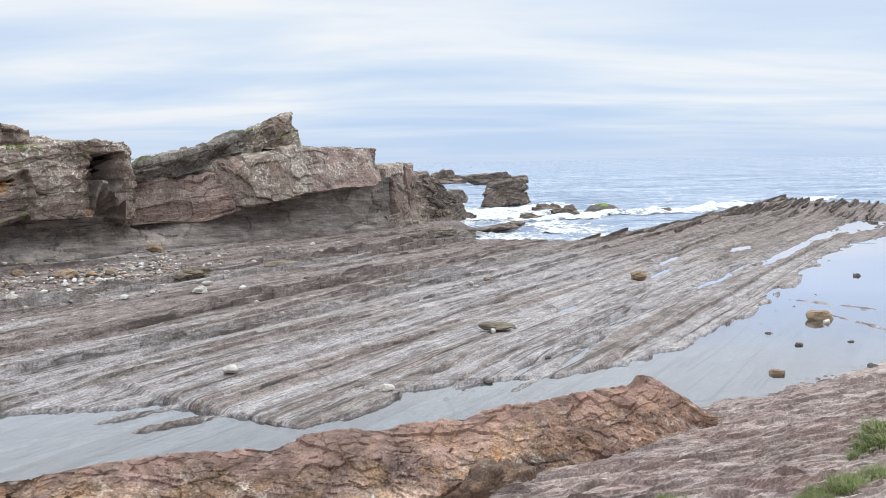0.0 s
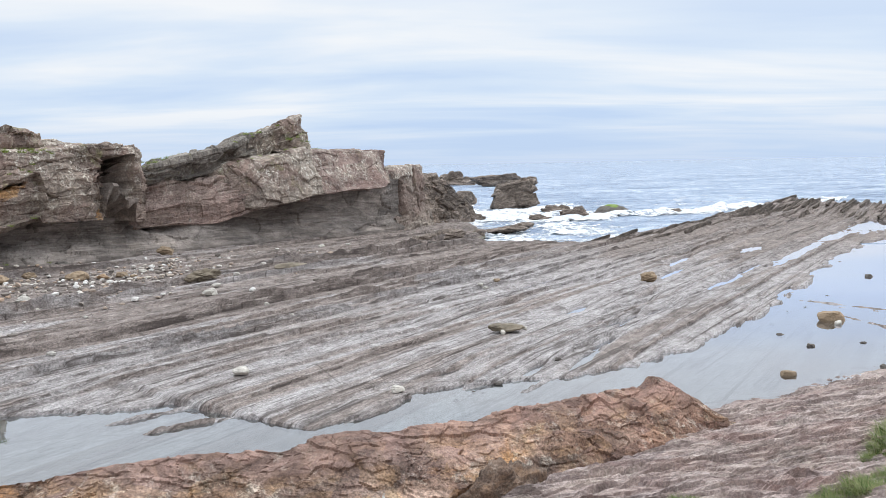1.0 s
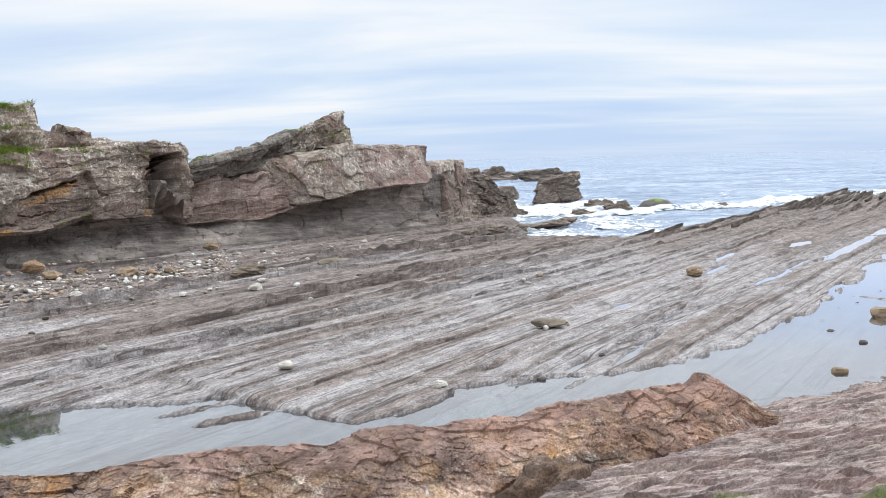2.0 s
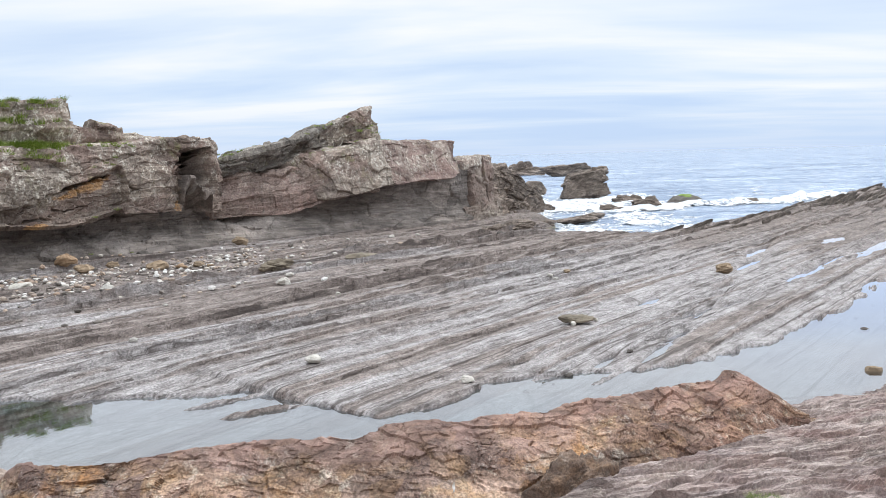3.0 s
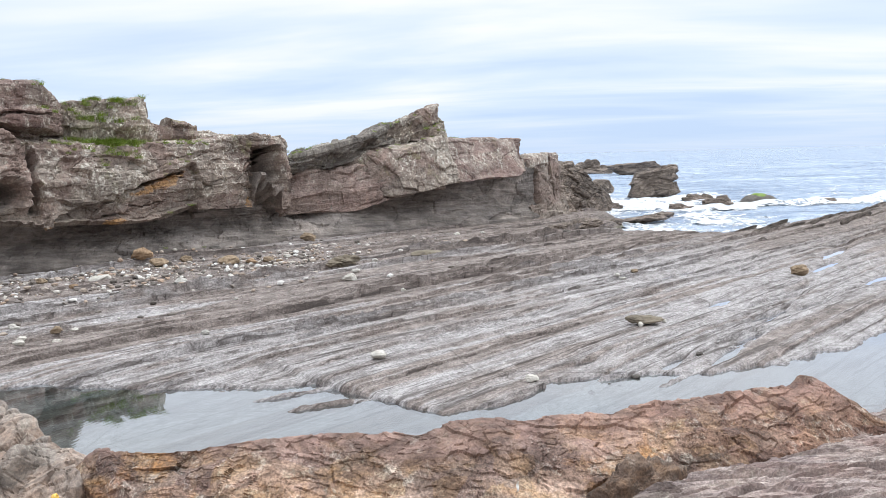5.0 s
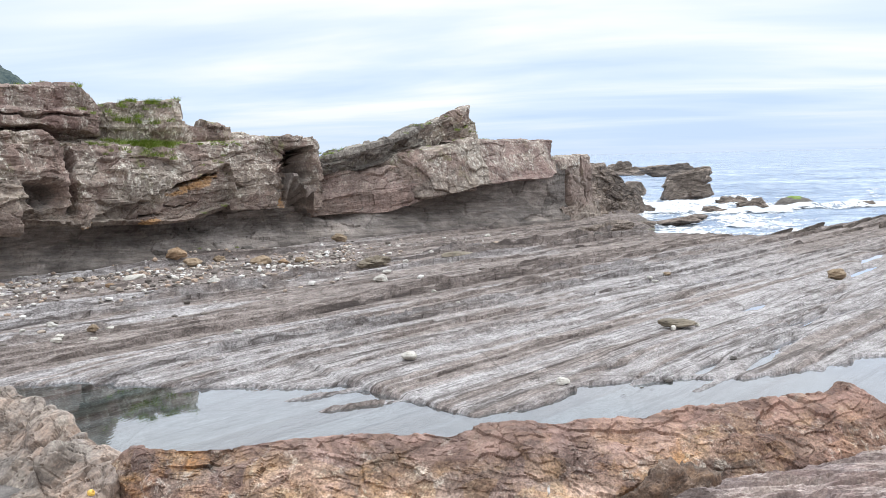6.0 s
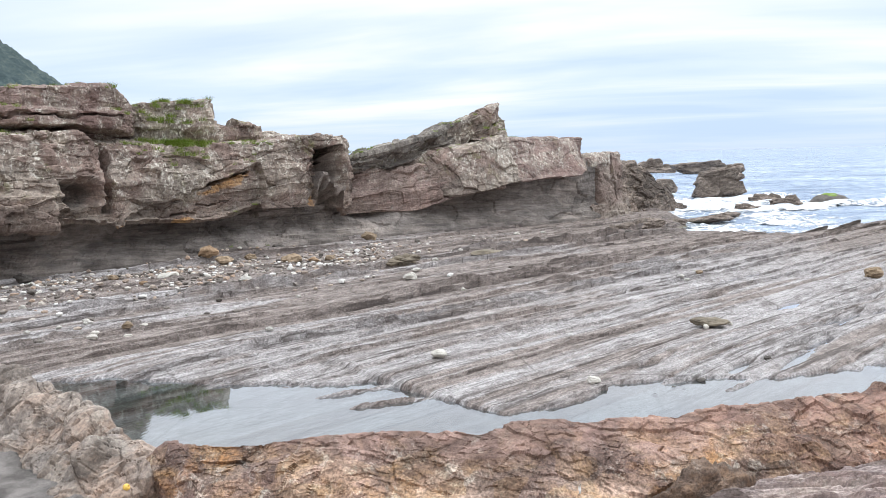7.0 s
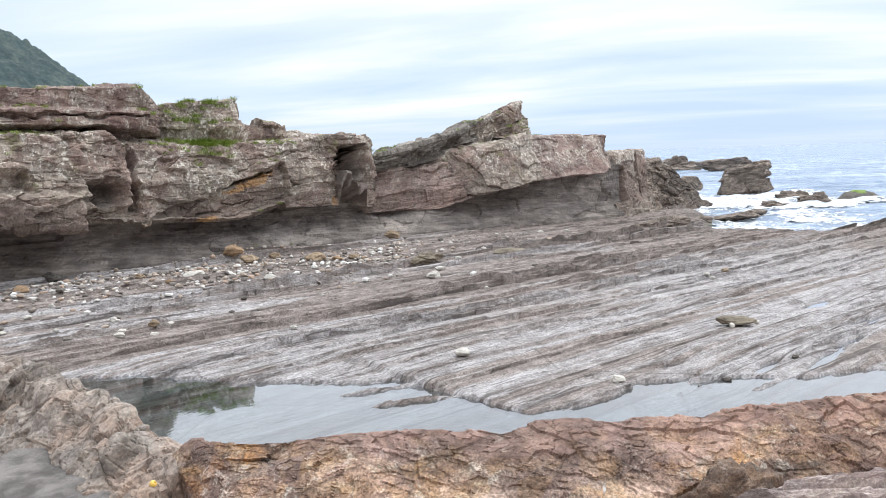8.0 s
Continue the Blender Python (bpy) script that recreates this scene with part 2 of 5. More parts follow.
sandstone = cliff_material("grey_sandstone", (0.120, 0.099, 0.085), (0.255, 0.212, 0.179), (0.39, 0.335, 0.285), (0.225, 0.157, 0.135), 1.0, 0.8)
crest_rock = cliff_material("dark_grey_sandstone", (0.080, 0.072, 0.066), (0.165, 0.149, 0.135), (0.265, 0.243, 0.219), (0.16, 0.135, 0.115), 0.35, 0.6)
ledge_rock = cliff_material("reddish_bedded_sandstone", (0.135, 0.102, 0.088), (0.275, 0.208, 0.181), (0.41, 0.335, 0.293), (0.29, 0.20, 0.175), 0.6, 0.4)
maroon_rock = cliff_material("maroon_sandstone", (0.110, 0.076, 0.067), (0.210, 0.151, 0.133), (0.315, 0.245, 0.217), (0.23, 0.153, 0.135), 0.7, 0.4)
shale = rock_material("dark_shale", (0.110, 0.096, 0.087), (0.205, 0.181, 0.165), (0.295, 0.264, 0.243), (0.30, 0.45, 2.6), (0, -3, 0), 1.0, 0.04, speckle=0.35, crack=0.6)
stack_rock = rock_material("brown_stack_rock", (0.085, 0.066, 0.055), (0.175, 0.143, 0.12), (0.30, 0.25, 0.215), (0.5, 0.5, 2.4), (0, 10, 0), 0.7, 0.08)
reef_rock = rock_material("dark_reef_rock", (0.055, 0.045, 0.038), (0.135, 0.113, 0.098), (0.26, 0.225, 0.20), (0.5, 1.6, 1.6), (0, 0, 0), 1.0, 0.03)
red_rock = rock_material("red_brown_rock", (0.125, 0.091, 0.076), (0.280, 0.208, 0.173), (0.435, 0.350, 0.300), (0.7, 1.1, 1.2), (10, 0, 20), 1.1, 0.03, (0.33, 0.235, 0.155), 1.7, 0.5, 0.6, 0.35, 0.75, ((0.80, 0.74, 0.78), (1.10, 1.00, 0.95), (1.06, 0.92, 0.70), (0.90, 0.90, 0.92), (1.22, 1.14, 1.08)), (0.74, 0.96, (0.275, 0.178, 0.152)), (9.8, 13.5, (0.185, 0.108, 0.075)))
gully_rock = rock_material("dark_red_gully_rock", (0.098, 0.068, 0.054), (0.195, 0.138, 0.108), (0.31, 0.236, 0.192), (0.8, 1.1, 1.2), (10, 0, 20), 1.6, 0.03, (0.22, 0.14, 0.09), 1.7, 0.2, 0.2, 0.6, 0.6)
slab_rock = rock_material("mauve_grey_slab_rock", (0.150, 0.121, 0.112), (0.305, 0.259, 0.243), (0.475, 0.424, 0.398), (0.7, 1.6, 1.0), (0, 0, 58), 1.4, 0.025, (0.25, 0.185, 0.17), 0.7, 0.3, 0.0, 0.5, 0.45, ((0.84, 0.80, 0.81), (1.08, 1.02, 0.98), (0.95, 0.90, 0.90), (1.12, 1.08, 1.03)))
grey_rock = rock_material("grey_beige_block_rock", (0.135, 0.116, 0.103), (0.265, 0.233, 0.209), (0.40, 0.362, 0.330), (1.0, 1.0, 1.0), (10, 10, 20), 0.8, 0.02, (0.30, 0.225, 0.18), 0.6, 0.3, 0.25, 0.45, 0.5, ((0.9, 0.89, 0.88), (1.05, 1.0, 0.95), (0.97, 0.97, 0.97), (1.1, 1.06, 1.02)))


def platform_material():
    """Wave-cut shale and limestone beds: each bed has its own colour, from pale grey to brown."""
    k = Nodes("wave_cut_platform_rock")
    axis = k.node("ShaderNodeSeparateXYZ")
    k.link(k.coord, axis.inputs[0])
    bed = k.node("ShaderNodeAttribute")
    bed.attribute_name = "bed"
    long = k.noise(k.mapped((0.06, 1.0, 2.5)), 2.4, 8, 0.68, 0.1)
    fine = k.noise(k.mapped((0.55, 1.2, 2.0), shift=(4, 8, 1)), 4.5, 9, 0.76, 0.2)
    even = k.noise(k.mapped((0.8, 1.0, 1.0), shift=(14, 3, 1)), 2.2, 8, 0.72, 0.3)
    blot = k.noise(k.mapped((0.28, 0.8, 1), shift=(9, 2, 5)), 0.34, 7, 0.64, 0.4)
    grain = k.noise(k.mapped((0.8, 1.3, 1), shift=(3, 1, 7)), 22, 6, 0.78)
    mixn = k.math("ADD", k.math("MULTIPLY", long, 0.18), k.math("ADD", k.math("MULTIPLY", fine, 0.30), k.math("MULTIPLY", even, 0.52)))
    grey = k.ramp(mixn, (0.38, (0.165, 0.148, 0.141)), (0.46, (0.290, 0.270, 0.261)), (0.53, (0.365, 0.347, 0.339)), (0.63, (0.465, 0.449, 0.442)))
    brown = k.ramp(mixn, (0.38, (0.105, 0.085, 0.075)), (0.5, (0.225, 0.190, 0.170)), (0.62, (0.350, 0.308, 0.282)))
    # the browner beds lie further across, below the cliff, and seaward
    belt = k.math("ADD", k.span(axis.outputs["Y"], 8.5, 17.0, -0.12, 0.14), k.span(axis.outputs["X"], 34, 58, 0.0, 0.35))
    hue = k.math("ADD", k.math("ADD", bed.outputs["Fac"], belt), k.math("MULTIPLY", k.math("SUBTRACT", blot, 0.5), 1.9))
    colour = k.mix(k.span(hue, 0.42, 0.66), grey, brown)
    pale = k.noise(k.mapped((0.5, 1.0, 1), shift=(14, 6, 2)), 1.1, 9, 0.76, 0.6)
    colour = k.mix(k.math("MULTIPLY", k.math("MULTIPLY", k.span(pale, 0.54, 0.64), k.span(hue, 0.75, 0.45)), 0.5), colour, (0.46, 0.445, 0.432))
    # dark weedy film on the rock that the sea still wets
    seaward = k.math("ADD", k.math("ADD", axis.outputs["X"], k.math("MULTIPLY", blot, 14.0)), k.math("MULTIPLY", axis.outputs["Y"], 0.6))
    colour = k.mix(k.math("MULTIPLY", k.span(seaward, 40.0, 60.0), 0.75), colour, k.ramp(mixn, (0.40, (0.065, 0.052, 0.044)), (0.6, (0.29, 0.24, 0.21))))
    colour = k.mix(0.9, colour, k.ramp(grain, (0.38, (0.45, 0.47, 0.46)), (0.62, (1.5, 1.5, 1.5))), "MULTIPLY")
    chip = k.cells(k.mapped((0.7, 1.5, 1.4), shift=(2, 5, 3)), 7.0, "F1")
    colour = k.mix(0.45, colour, k.ramp(chip, (0.1, (0.6, 0.59, 0.58)), (0.9, (1.3, 1.3, 1.3))), "MULTIPLY")
    # upright joints, and thin seams between the beds that also paint shaded step edges
    crack = k.cells(k.mapped((0.30, 0.55, 1), (0, 0, 18)), 0.8)
    colour = k.mix(k.math("MULTIPLY", k.span(crack, 0.010, 0.0), 0.55), colour, (0.06, 0.05, 0.042))
    for shift, size, deepness in ((4, 1.1, 0.85), (19, 2.6, 0.75), (31, 5.0, 0.5)):
        seam_shade = k.noise(k.mapped((0.025, 1.0, 0.2), shift=(shift, shift, 0)), size, 4, 0.55)
        gone = k.span(k.noise(k.mapped((0.2, 0.8, 1), shift=(0, shift, 3)), 1.2, 6, 0.7), 0.44, 0.56)
        thin = k.span(k.math("ABSOLUTE", k.math("SUBTRACT", seam_shade, 0.5), 0.0), 0.022, 0.006)
        colour = k.mix(k.math("MULTIPLY", k.math("MULTIPLY", thin, gone), deepness), colour, (0.065, 0.052, 0.046))
    # olive algae that lives below the waterline
    weed = k.math("MULTIPLY", k.span(axis.outputs["Z"], -0.10, -0.45), k.span(even, 0.40, 0.56))
    colour = k.mix(k.math("MULTIPLY", weed, 0.85), colour, (0.20, 0.215, 0.075))
    colour = k.mix(1.0, colour, (1.01, 1.0, 1.02), "MULTIPLY")
    rough = k.span(blot, 0.45, 0.62, 0.9, 0.7)
    n = k.bump(long, 0.4, 0.04)
    n = k.bump(fine, 0.8, 0.05, n)
    n = k.bump(even, 0.6, 0.05, n)
    n = k.bump(chip, 0.6, 0.03, n)
    n = k.bump(grain, 0.8, 0.025, n)
    return k.surface(colour, rough, n, gloss=0.35)


def pool_water_material():
    k = Nodes("still_pool_water")
    ripple = k.noise(k.mapped((1.0, 2.2, 1)), 3.0, 3, 0.5)
    n = k.bump(ripple, 0.02, 0.02)
    # a breath of wind ruffles the broad end of the pool
    band = k.node("ShaderNodeTexWave", Scale=3.2, Distortion=3.5, Detail=2.0)
    k.link(k.mapped((1, 1, 1), (0, 0, 65)), band.inputs["Vector"])
    axis = k.node("ShaderNodeSeparateXYZ")
    k.link(k.coord, axis.inputs[0])
    n = k.bump(k.math("MULTIPLY", band.outputs["Fac"], k.span(k.math("ADD", axis.outputs["X"], k.math("MULTIPLY", ripple, 2.0)), 7.4, 5.6)), 0.008, 0.02, n)
    body = k.node("ShaderNodeBsdfTransparent", Color=(0.64, 0.73, 0.72, 1))
    gloss = k.node("ShaderNodeBsdfGlossy", Roughness=0.02, Color=(0.94, 0.94, 1.0, 1))
    fres = k.node("ShaderNodeFresnel", IOR=1.45)
    k.link(n, gloss.inputs["Normal"]); k.link(n, fres.inputs["Normal"])
    mix = k.node("ShaderNodeMixShader")
    k.link(k.span(fres.outputs[0], 0.03, 0.44, 0.05, 0.93), mix.inputs[0]); k.link(body.outputs[0], mix.inputs[1]); k.link(gloss.outputs[0], mix.inputs[2])
    k.link(mix.outputs[0], k.out.inputs["Surface"])
    return k.mat


def sea_material():
    k = Nodes("grey_blue_sea_water")
    swell = k.noise(k.mapped((0.35, 1.0, 1), (0, 0, -6)), 0.16, 5, 0.62)
    chop = k.noise(k.mapped((0.75, 1.4, 1), (0, 0, -6)), 0.8, 7, 0.7)
    n = k.bump(swell, 0.9, 1.2)
    n = k.bump(chop, 0.9, 0.45, n)
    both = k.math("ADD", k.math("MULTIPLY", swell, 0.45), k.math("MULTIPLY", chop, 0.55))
    # wave shading put into the colour: dark troughs, pale crests
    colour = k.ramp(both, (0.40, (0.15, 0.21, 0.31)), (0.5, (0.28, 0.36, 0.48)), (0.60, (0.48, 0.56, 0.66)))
    body = k.node("ShaderNodeBsdfDiffuse")
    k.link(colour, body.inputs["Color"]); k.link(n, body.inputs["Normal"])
    gloss = k.node("ShaderNodeBsdfGlossy", Roughness=0.12)
    fres = k.node("ShaderNodeFresnel", IOR=1.33)
    k.link(n, gloss.inputs["Normal"]); k.link(n, fres.inputs["Normal"])
    mix = k.node("ShaderNodeMixShader")
    # the waves hide one another, so that even far out the sea is no full mirror
    k.link(k.span(fres.outputs[0], 0.02, 0.7, 0.05, 0.62), mix.inputs[0]); k.link(body.outputs[0], mix.inputs[1]); k.link(gloss.outputs[0], mix.inputs[2])
    k.link(mix.outputs[0], k.out.inputs["Surface"])
    return k.mat


def foam_material():
    """Foam that is torn to lace where it is thin."""
    k = Nodes("white_sea_foam")
    lace = k.noise(k.mapped((1, 1, 1)), 1.7, 9, 0.72, 0.9)
    fine = k.noise(k.mapped((1, 1, 1)), 8, 6, 0.7)
    colour = k.ramp(lace, (0.36, (0.50, 0.56, 0.62)), (0.5, (0.64, 0.68, 0.72)), (0.62, (0.75, 0.77, 0.79)))
    k.surface(colour, 0.7, k.bump(fine, 0.9, 0.12), gloss=0.3)
    solid = k.out.inputs["Surface"].links[0].from_socket
    thick = k.node("ShaderNodeAttribute")
    thick.attribute_name = "thickness"
    cover = k.span(k.math("ADD", thick.outputs["Fac"], k.math("MULTIPLY", k.math("SUBTRACT", lace, 0.5), 2.8)), 0.28, 0.62)
    mix = k.node("ShaderNodeMixShader")
    clear = k.node("ShaderNodeBsdfTransparent")
    k.link(cover, mix.inputs[0]); k.link(clear.outputs[0], mix.inputs[1]); k.link(solid, mix.inputs[2])
    k.link(mix.outputs[0], k.out.inputs["Surface"])
    return k.mat


def plain_stone_material(name, a, b):
    k = Nodes(name)
    blot = k.noise(k.coord, 3.5, 7, 0.65, 0.4)
    grain = k.noise(k.coord, 40, 4, 0.7)
    n = k.node("ShaderNodeObjectInfo")
    colour = k.ramp(blot, (0.35, a), (0.65, b))
    colour = k.mix(0.5, colour, k.ramp(grain, (0.3, (0.6, 0.6, 0.6)), (0.7, (1.25, 1.25, 1.25))), "MULTIPLY")
    tone = k.ramp(n.outputs["Random"], (0.0, (0.8, 0.8, 0.8)), (1.0, (1.15, 1.13, 1.1)))
    colour = k.mix(0.8, colour, tone, "MULTIPLY")
    return k.surface(colour, 0.85, k.bump(grain, 0.5, 0.01), gloss=0.3)


def leaf_material(name, a, b, c):
    k = Nodes(name)
    n = k.node("ShaderNodeNewGeometry")
    colour = k.ramp(n.outputs["Random Per Island"], (0.0, a), (0.6, b), (1.0, c))
    return k.surface(colour, 0.6, gloss=0.3)


def pebble_material():
    k = Nodes("mixed_pebbles")
    n = k.node("ShaderNodeNewGeometry")
    colour = k.ramp(n.outputs["Random Per Island"], (0.0, (0.10, 0.088, 0.078)), (0.4, (0.25, 0.22, 0.195)), (0.58, (0.38, 0.28, 0.21)), (0.74, (0.46, 0.42, 0.37)), (0.9, (0.60, 0.58, 0.55)), (1.0, (0.72, 0.71, 0.69)))
    grain = k.noise(k.coord, 30, 4, 0.7)
    colour = k.mix(0.6, colour, k.ramp(grain, (0.3, (0.6, 0.6, 0.6)), (0.7, (1.25, 1.25, 1.25))), "MULTIPLY")
    return k.surface(colour, 0.85, k.bump(grain, 0.5, 0.01), gloss=0.3)


grass_blade = leaf_material("green_grass", (0.05, 0.092, 0.015), (0.115, 0.165, 0.036), (0.30, 0.27, 0.13))
cliff_plant = leaf_material("yellow_green_cliff_plant", (0.11, 0.19, 0.025), (0.23, 0.32, 0.05), (0.34, 0.36, 0.13))
cliff_weed = leaf_material("bright_green_weed", (0.10, 0.19, 0.02), (0.14, 0.22, 0.03), (0.2, 0.26, 0.05))
pebbles = pebble_material()
platform_rock = platform_material()
pool_water = pool_water_material()
sea_water = sea_material()
sea_foam = foam_material()
white_stone = plain_stone_material("white_limestone", (0.40, 0.38, 0.34), (0.62, 0.605, 0.57))
tan_stone = plain_stone_material("tan_sandstone_cobble", (0.21, 0.155, 0.10), (0.36, 0.28, 0.20))
orange_stone = plain_stone_material("ochre_cobble", (0.27, 0.18, 0.11), (0.40, 0.285, 0.185))
grey_stone = plain_stone_material("dark_grey_stone", (0.075, 0.068, 0.062), (0.16, 0.145, 0.13))
brown_stone = plain_stone_material("brown_stone", (0.12, 0.102, 0.078), (0.25, 0.215, 0.165))

# ------------------------------------------------------------------ noise on arrays


def hashed(seed, *cells):
    """A random number from 0 to 1 for every integer cell."""
    h = np.full(np.broadcast(*cells).shape, (seed * 374761393 + 668265263) & 0xFFFFFFFF, np.uint32)
    for i, c in enumerate(cells):
        h = (h ^ (c.astype(np.int64).astype(np.uint32) * np.uint32((2654435761, 2246822519, 3266489917)[i]))) * np.uint32(668265263)
        h = h ^ (h >> np.uint32(15))
    h = h * np.uint32(2246822519)
    h = h ^ (h >> np.uint32(13))
    return (h & np.uint32(0xFFFFFF)).astype(np.float64) / 0xFFFFFF


def value_noise(seed, *p):
    """Smooth noise from -1 to 1 in two or three dimensions."""
    cell = [np.floor(a) for a in p]
    t = [(a - c) for a, c in zip(p, cell)]
    t = [a * a * a * (a * (a * 6 - 15) + 10) for a in t]
    total = 0
    for corner in range(2 ** len(p)):
        bits = [(corner >> i) & 1 for i in range(len(p))]
        w = 1
        for b, a in zip(bits, t):
            w = w * (a if b else 1 - a)
        total = total + w * hashed(seed, *[c + b for c, b in zip(cell, bits)])
    return total * 2 - 1


def fbm(seed, octaves, *p, gain=0.5):
    total, size, amount = 0, 1.0, 1.0
    for i in range(octaves):
        total = total + amount * value_noise(seed + i * 17, *[a * size + 3.7 * i for a in p])
        size, amount = size * 2.03, amount * gain
    return total


def cellular(seed, *p):
    """Nearest and second-nearest distance to scattered points, and a random number for the nearest."""
    cell = [np.floor(a) for a in p]
    n = len(p)
    f1 = np.full(p[0].shape, 9.0); f2 = f1.copy(); tag = np.zeros(p[0].shape)
    for k in range(3 ** n):
        off = [(k // 3 ** i) % 3 - 1 for i in range(n)]
        c = [a + o for a, o in zip(cell, off)]
        d = 0
        for i in range(n):
            d = d + (c[i] + hashed(seed + 101 * i, *c) - p[i]) ** 2
        d = np.sqrt(d)
        near = d < f1
        f2 = np.where(near, f1, np.minimum(f2, d))
        tag = np.where(near, hashed(seed + 977, *c), tag)
        f1 = np.where(near, d, f1)
    return f1, f2, tag


def facets(seed, slope, *p):
    """Cells with a flat, tilted face each: from about -0.5 to 0.5, and the closeness of the joint between two cells."""
    cell = [np.floor(a) for a in p]
    n = len(p)
    f1 = np.full(p[0].shape, 9.0); f2 = f1.copy(); tag = np.zeros(p[0].shape); tilt = np.zeros(p[0].shape)
    for k in range(3 ** n):
        off = [(k // 3 ** i) % 3 - 1 for i in range(n)]
        c = [a + o for a, o in zip(cell, off)]
        way = [p[i] - c[i] - hashed(seed + 101 * i, *c) for i in range(n)]
        d = np.sqrt(sum(a * a for a in way))
        near = d < f1
        f2 = np.where(near, f1, np.minimum(f2, d))
        tag = np.where(near, hashed(seed + 977, *c), tag)
        lean = sum((hashed(seed + 31 * i + 7, *c) - 0.5) * way[i] for i in range(n))
        tilt = np.where(near, lean, tilt)
        f1 = np.where(near, d, f1)
    return tag - 0.5 + slope * tilt, f2 - f1, (tag * 13.7) % 1.0


def blocks(seed, lean, fall, *p):
    """The tops of jointed blocks, each with its own height and tilt, whose sides fall away into the joints: about -0.7 to 0.7."""
    cell = [np.floor(a) for a in p]
    n = len(p)
    best = np.full(p[0].shape, -0.75)
    for k in range(3 ** n):
        off = [(k // 3 ** i) % 3 - 1 for i in range(n)]
        c = [a + o for a, o in zip(cell, off)]
        way = [p[i] - c[i] - hashed(seed + 101 * i, *c) for i in range(n)]
        d = np.abs(way[0])
        for a in way[1:]:
            d = np.maximum(d, np.abs(a))
        h = 1.4 * hashed(seed + 977, *c) - 0.7 - fall * np.maximum(0, d - 0.36)
        h = h + lean * sum((hashed(seed + 31 * i + 7, *c) - 0.5) * way[i] for i in range(n))
        best = np.maximum(best, h)
    return best - 0.1


def chunks(seed, lean, *p):
    """Worn blocks that lean against one another, with creases between them: about -0.5 to 0.5, and a random tone for each."""
    cell = [np.floor(a) for a in p]
    n = len(p)
    best = np.full(p[0].shape, -9.0); tone = np.zeros(p[0].shape)
    for k in range(3 ** n):
        off = [(k // 3 ** i) % 3 - 1 for i in range(n)]
        c = [a + o for a, o in zip(cell, off)]
        way = [p[i] - c[i] - hashed(seed + 101 * i, *c) for i in range(n)]
        wide = np.abs(way[0])
        for a in way[1:]:
            wide = np.maximum(wide, np.abs(a))
        d = 0.55 * wide + 0.45 * np.sqrt(sum(a * a for a in way))
        h = 0.55 * hashed(seed + 977, *c) - 1.5 * np.maximum(0, d - 0.18)
        h = h + lean * sum((hashed(seed + 31 * i + 7, *c) - 0.5) * way[i] for i in range(n))
        near = h > best
        tone = np.where(near, hashed(seed + 499, *c), tone)
        best = np.maximum(best, h)
    return best - 0.1, tone


def step(a, b, x):
    t = np.clip((x - a) / (b - a), 0, 1)
    return t * t * (3 - 2 * t)


def bedded(seed, w, thin, thick, low, high, vary):
    """Saw-tooth beds across w: each bed stands up at its near edge and dips away. vary: noise from -1 to 1 that fades them in and out."""
    rng = np.random.RandomState(seed)
    edges = np.cumsum(rng.uniform(thin, thick, 1500)) - 30
    heights = rng.uniform(low, high, 1501) * np.where(rng.rand(1501) < 0.25, 2.0, 1.0)
    i = np.searchsorted(edges, w).clip(1, 1499)
    s = (w - edges[i - 1]) / (edges[i] - edges[i - 1])
    return heights[i] * (1 - s) * np.clip(0.65 + 0.8 * vary, 0, 1.4), i, s


# ------------------------------------------------------------------ mesh helpers

STRIKE = 56.29  # degrees: the beds, the cliff and the pools all run along this line
ALONG = pose(0, 0, 0, 0, 0, STRIKE)  # local x runs along the beds, y across them, away from the path, z up


def grid_mesh(name, P, material, smooth=True, keep=None):
    """A mesh from an array of rows and columns of points."""
    r, c = P.shape[:2]
    me = bpy.data.meshes.new(name)
    idx = np.arange(r * c).reshape(r, c)
    quads = np.stack([idx[:-1, :-1], idx[:-1, 1:], idx[1:, 1:], idx[1:, :-1]], -1).reshape(-1, 4)
    if keep is not None:
        quads = quads[keep.reshape(-1)]
        used = np.unique(quads)
        back = np.zeros(r * c, np.int64); back[used] = np.arange(len(used))
        quads, pts = back[quads], P.reshape(-1, 3)[used]
    else:
        pts = P.reshape(-1, 3)
    n = len(quads)
    me.vertices.add(len(pts)); me.vertices.foreach_set("co", pts.astype(np.float32).ravel())
    me.loops.add(4 * n); me.loops.foreach_set("vertex_index", quads.astype(np.int32).ravel())
    me.polygons.add(n); me.polygons.foreach_set("loop_start", np.arange(0, 4 * n, 4, dtype=np.int32))
    me.polygons.foreach_set("use_smooth", np.full(n, smooth))
    me.update(calc_edges=True)
    me.validate()
    me.materials.append(material)
    return me


def under(parent, name, me, label=""):
    ob = new(name, me)
    ob.parent = parent
    return tagged(ob, label)


def normals(P):
    a, b = np.gradient(P, axis=0), np.gradient(P, axis=1)
    n = np.cross(b, a)
    return n / (np.linalg.norm(n, axis=-1, keepdims=True) + 1e-9)

# ------------------------------------------------------------------ the wave-cut platform


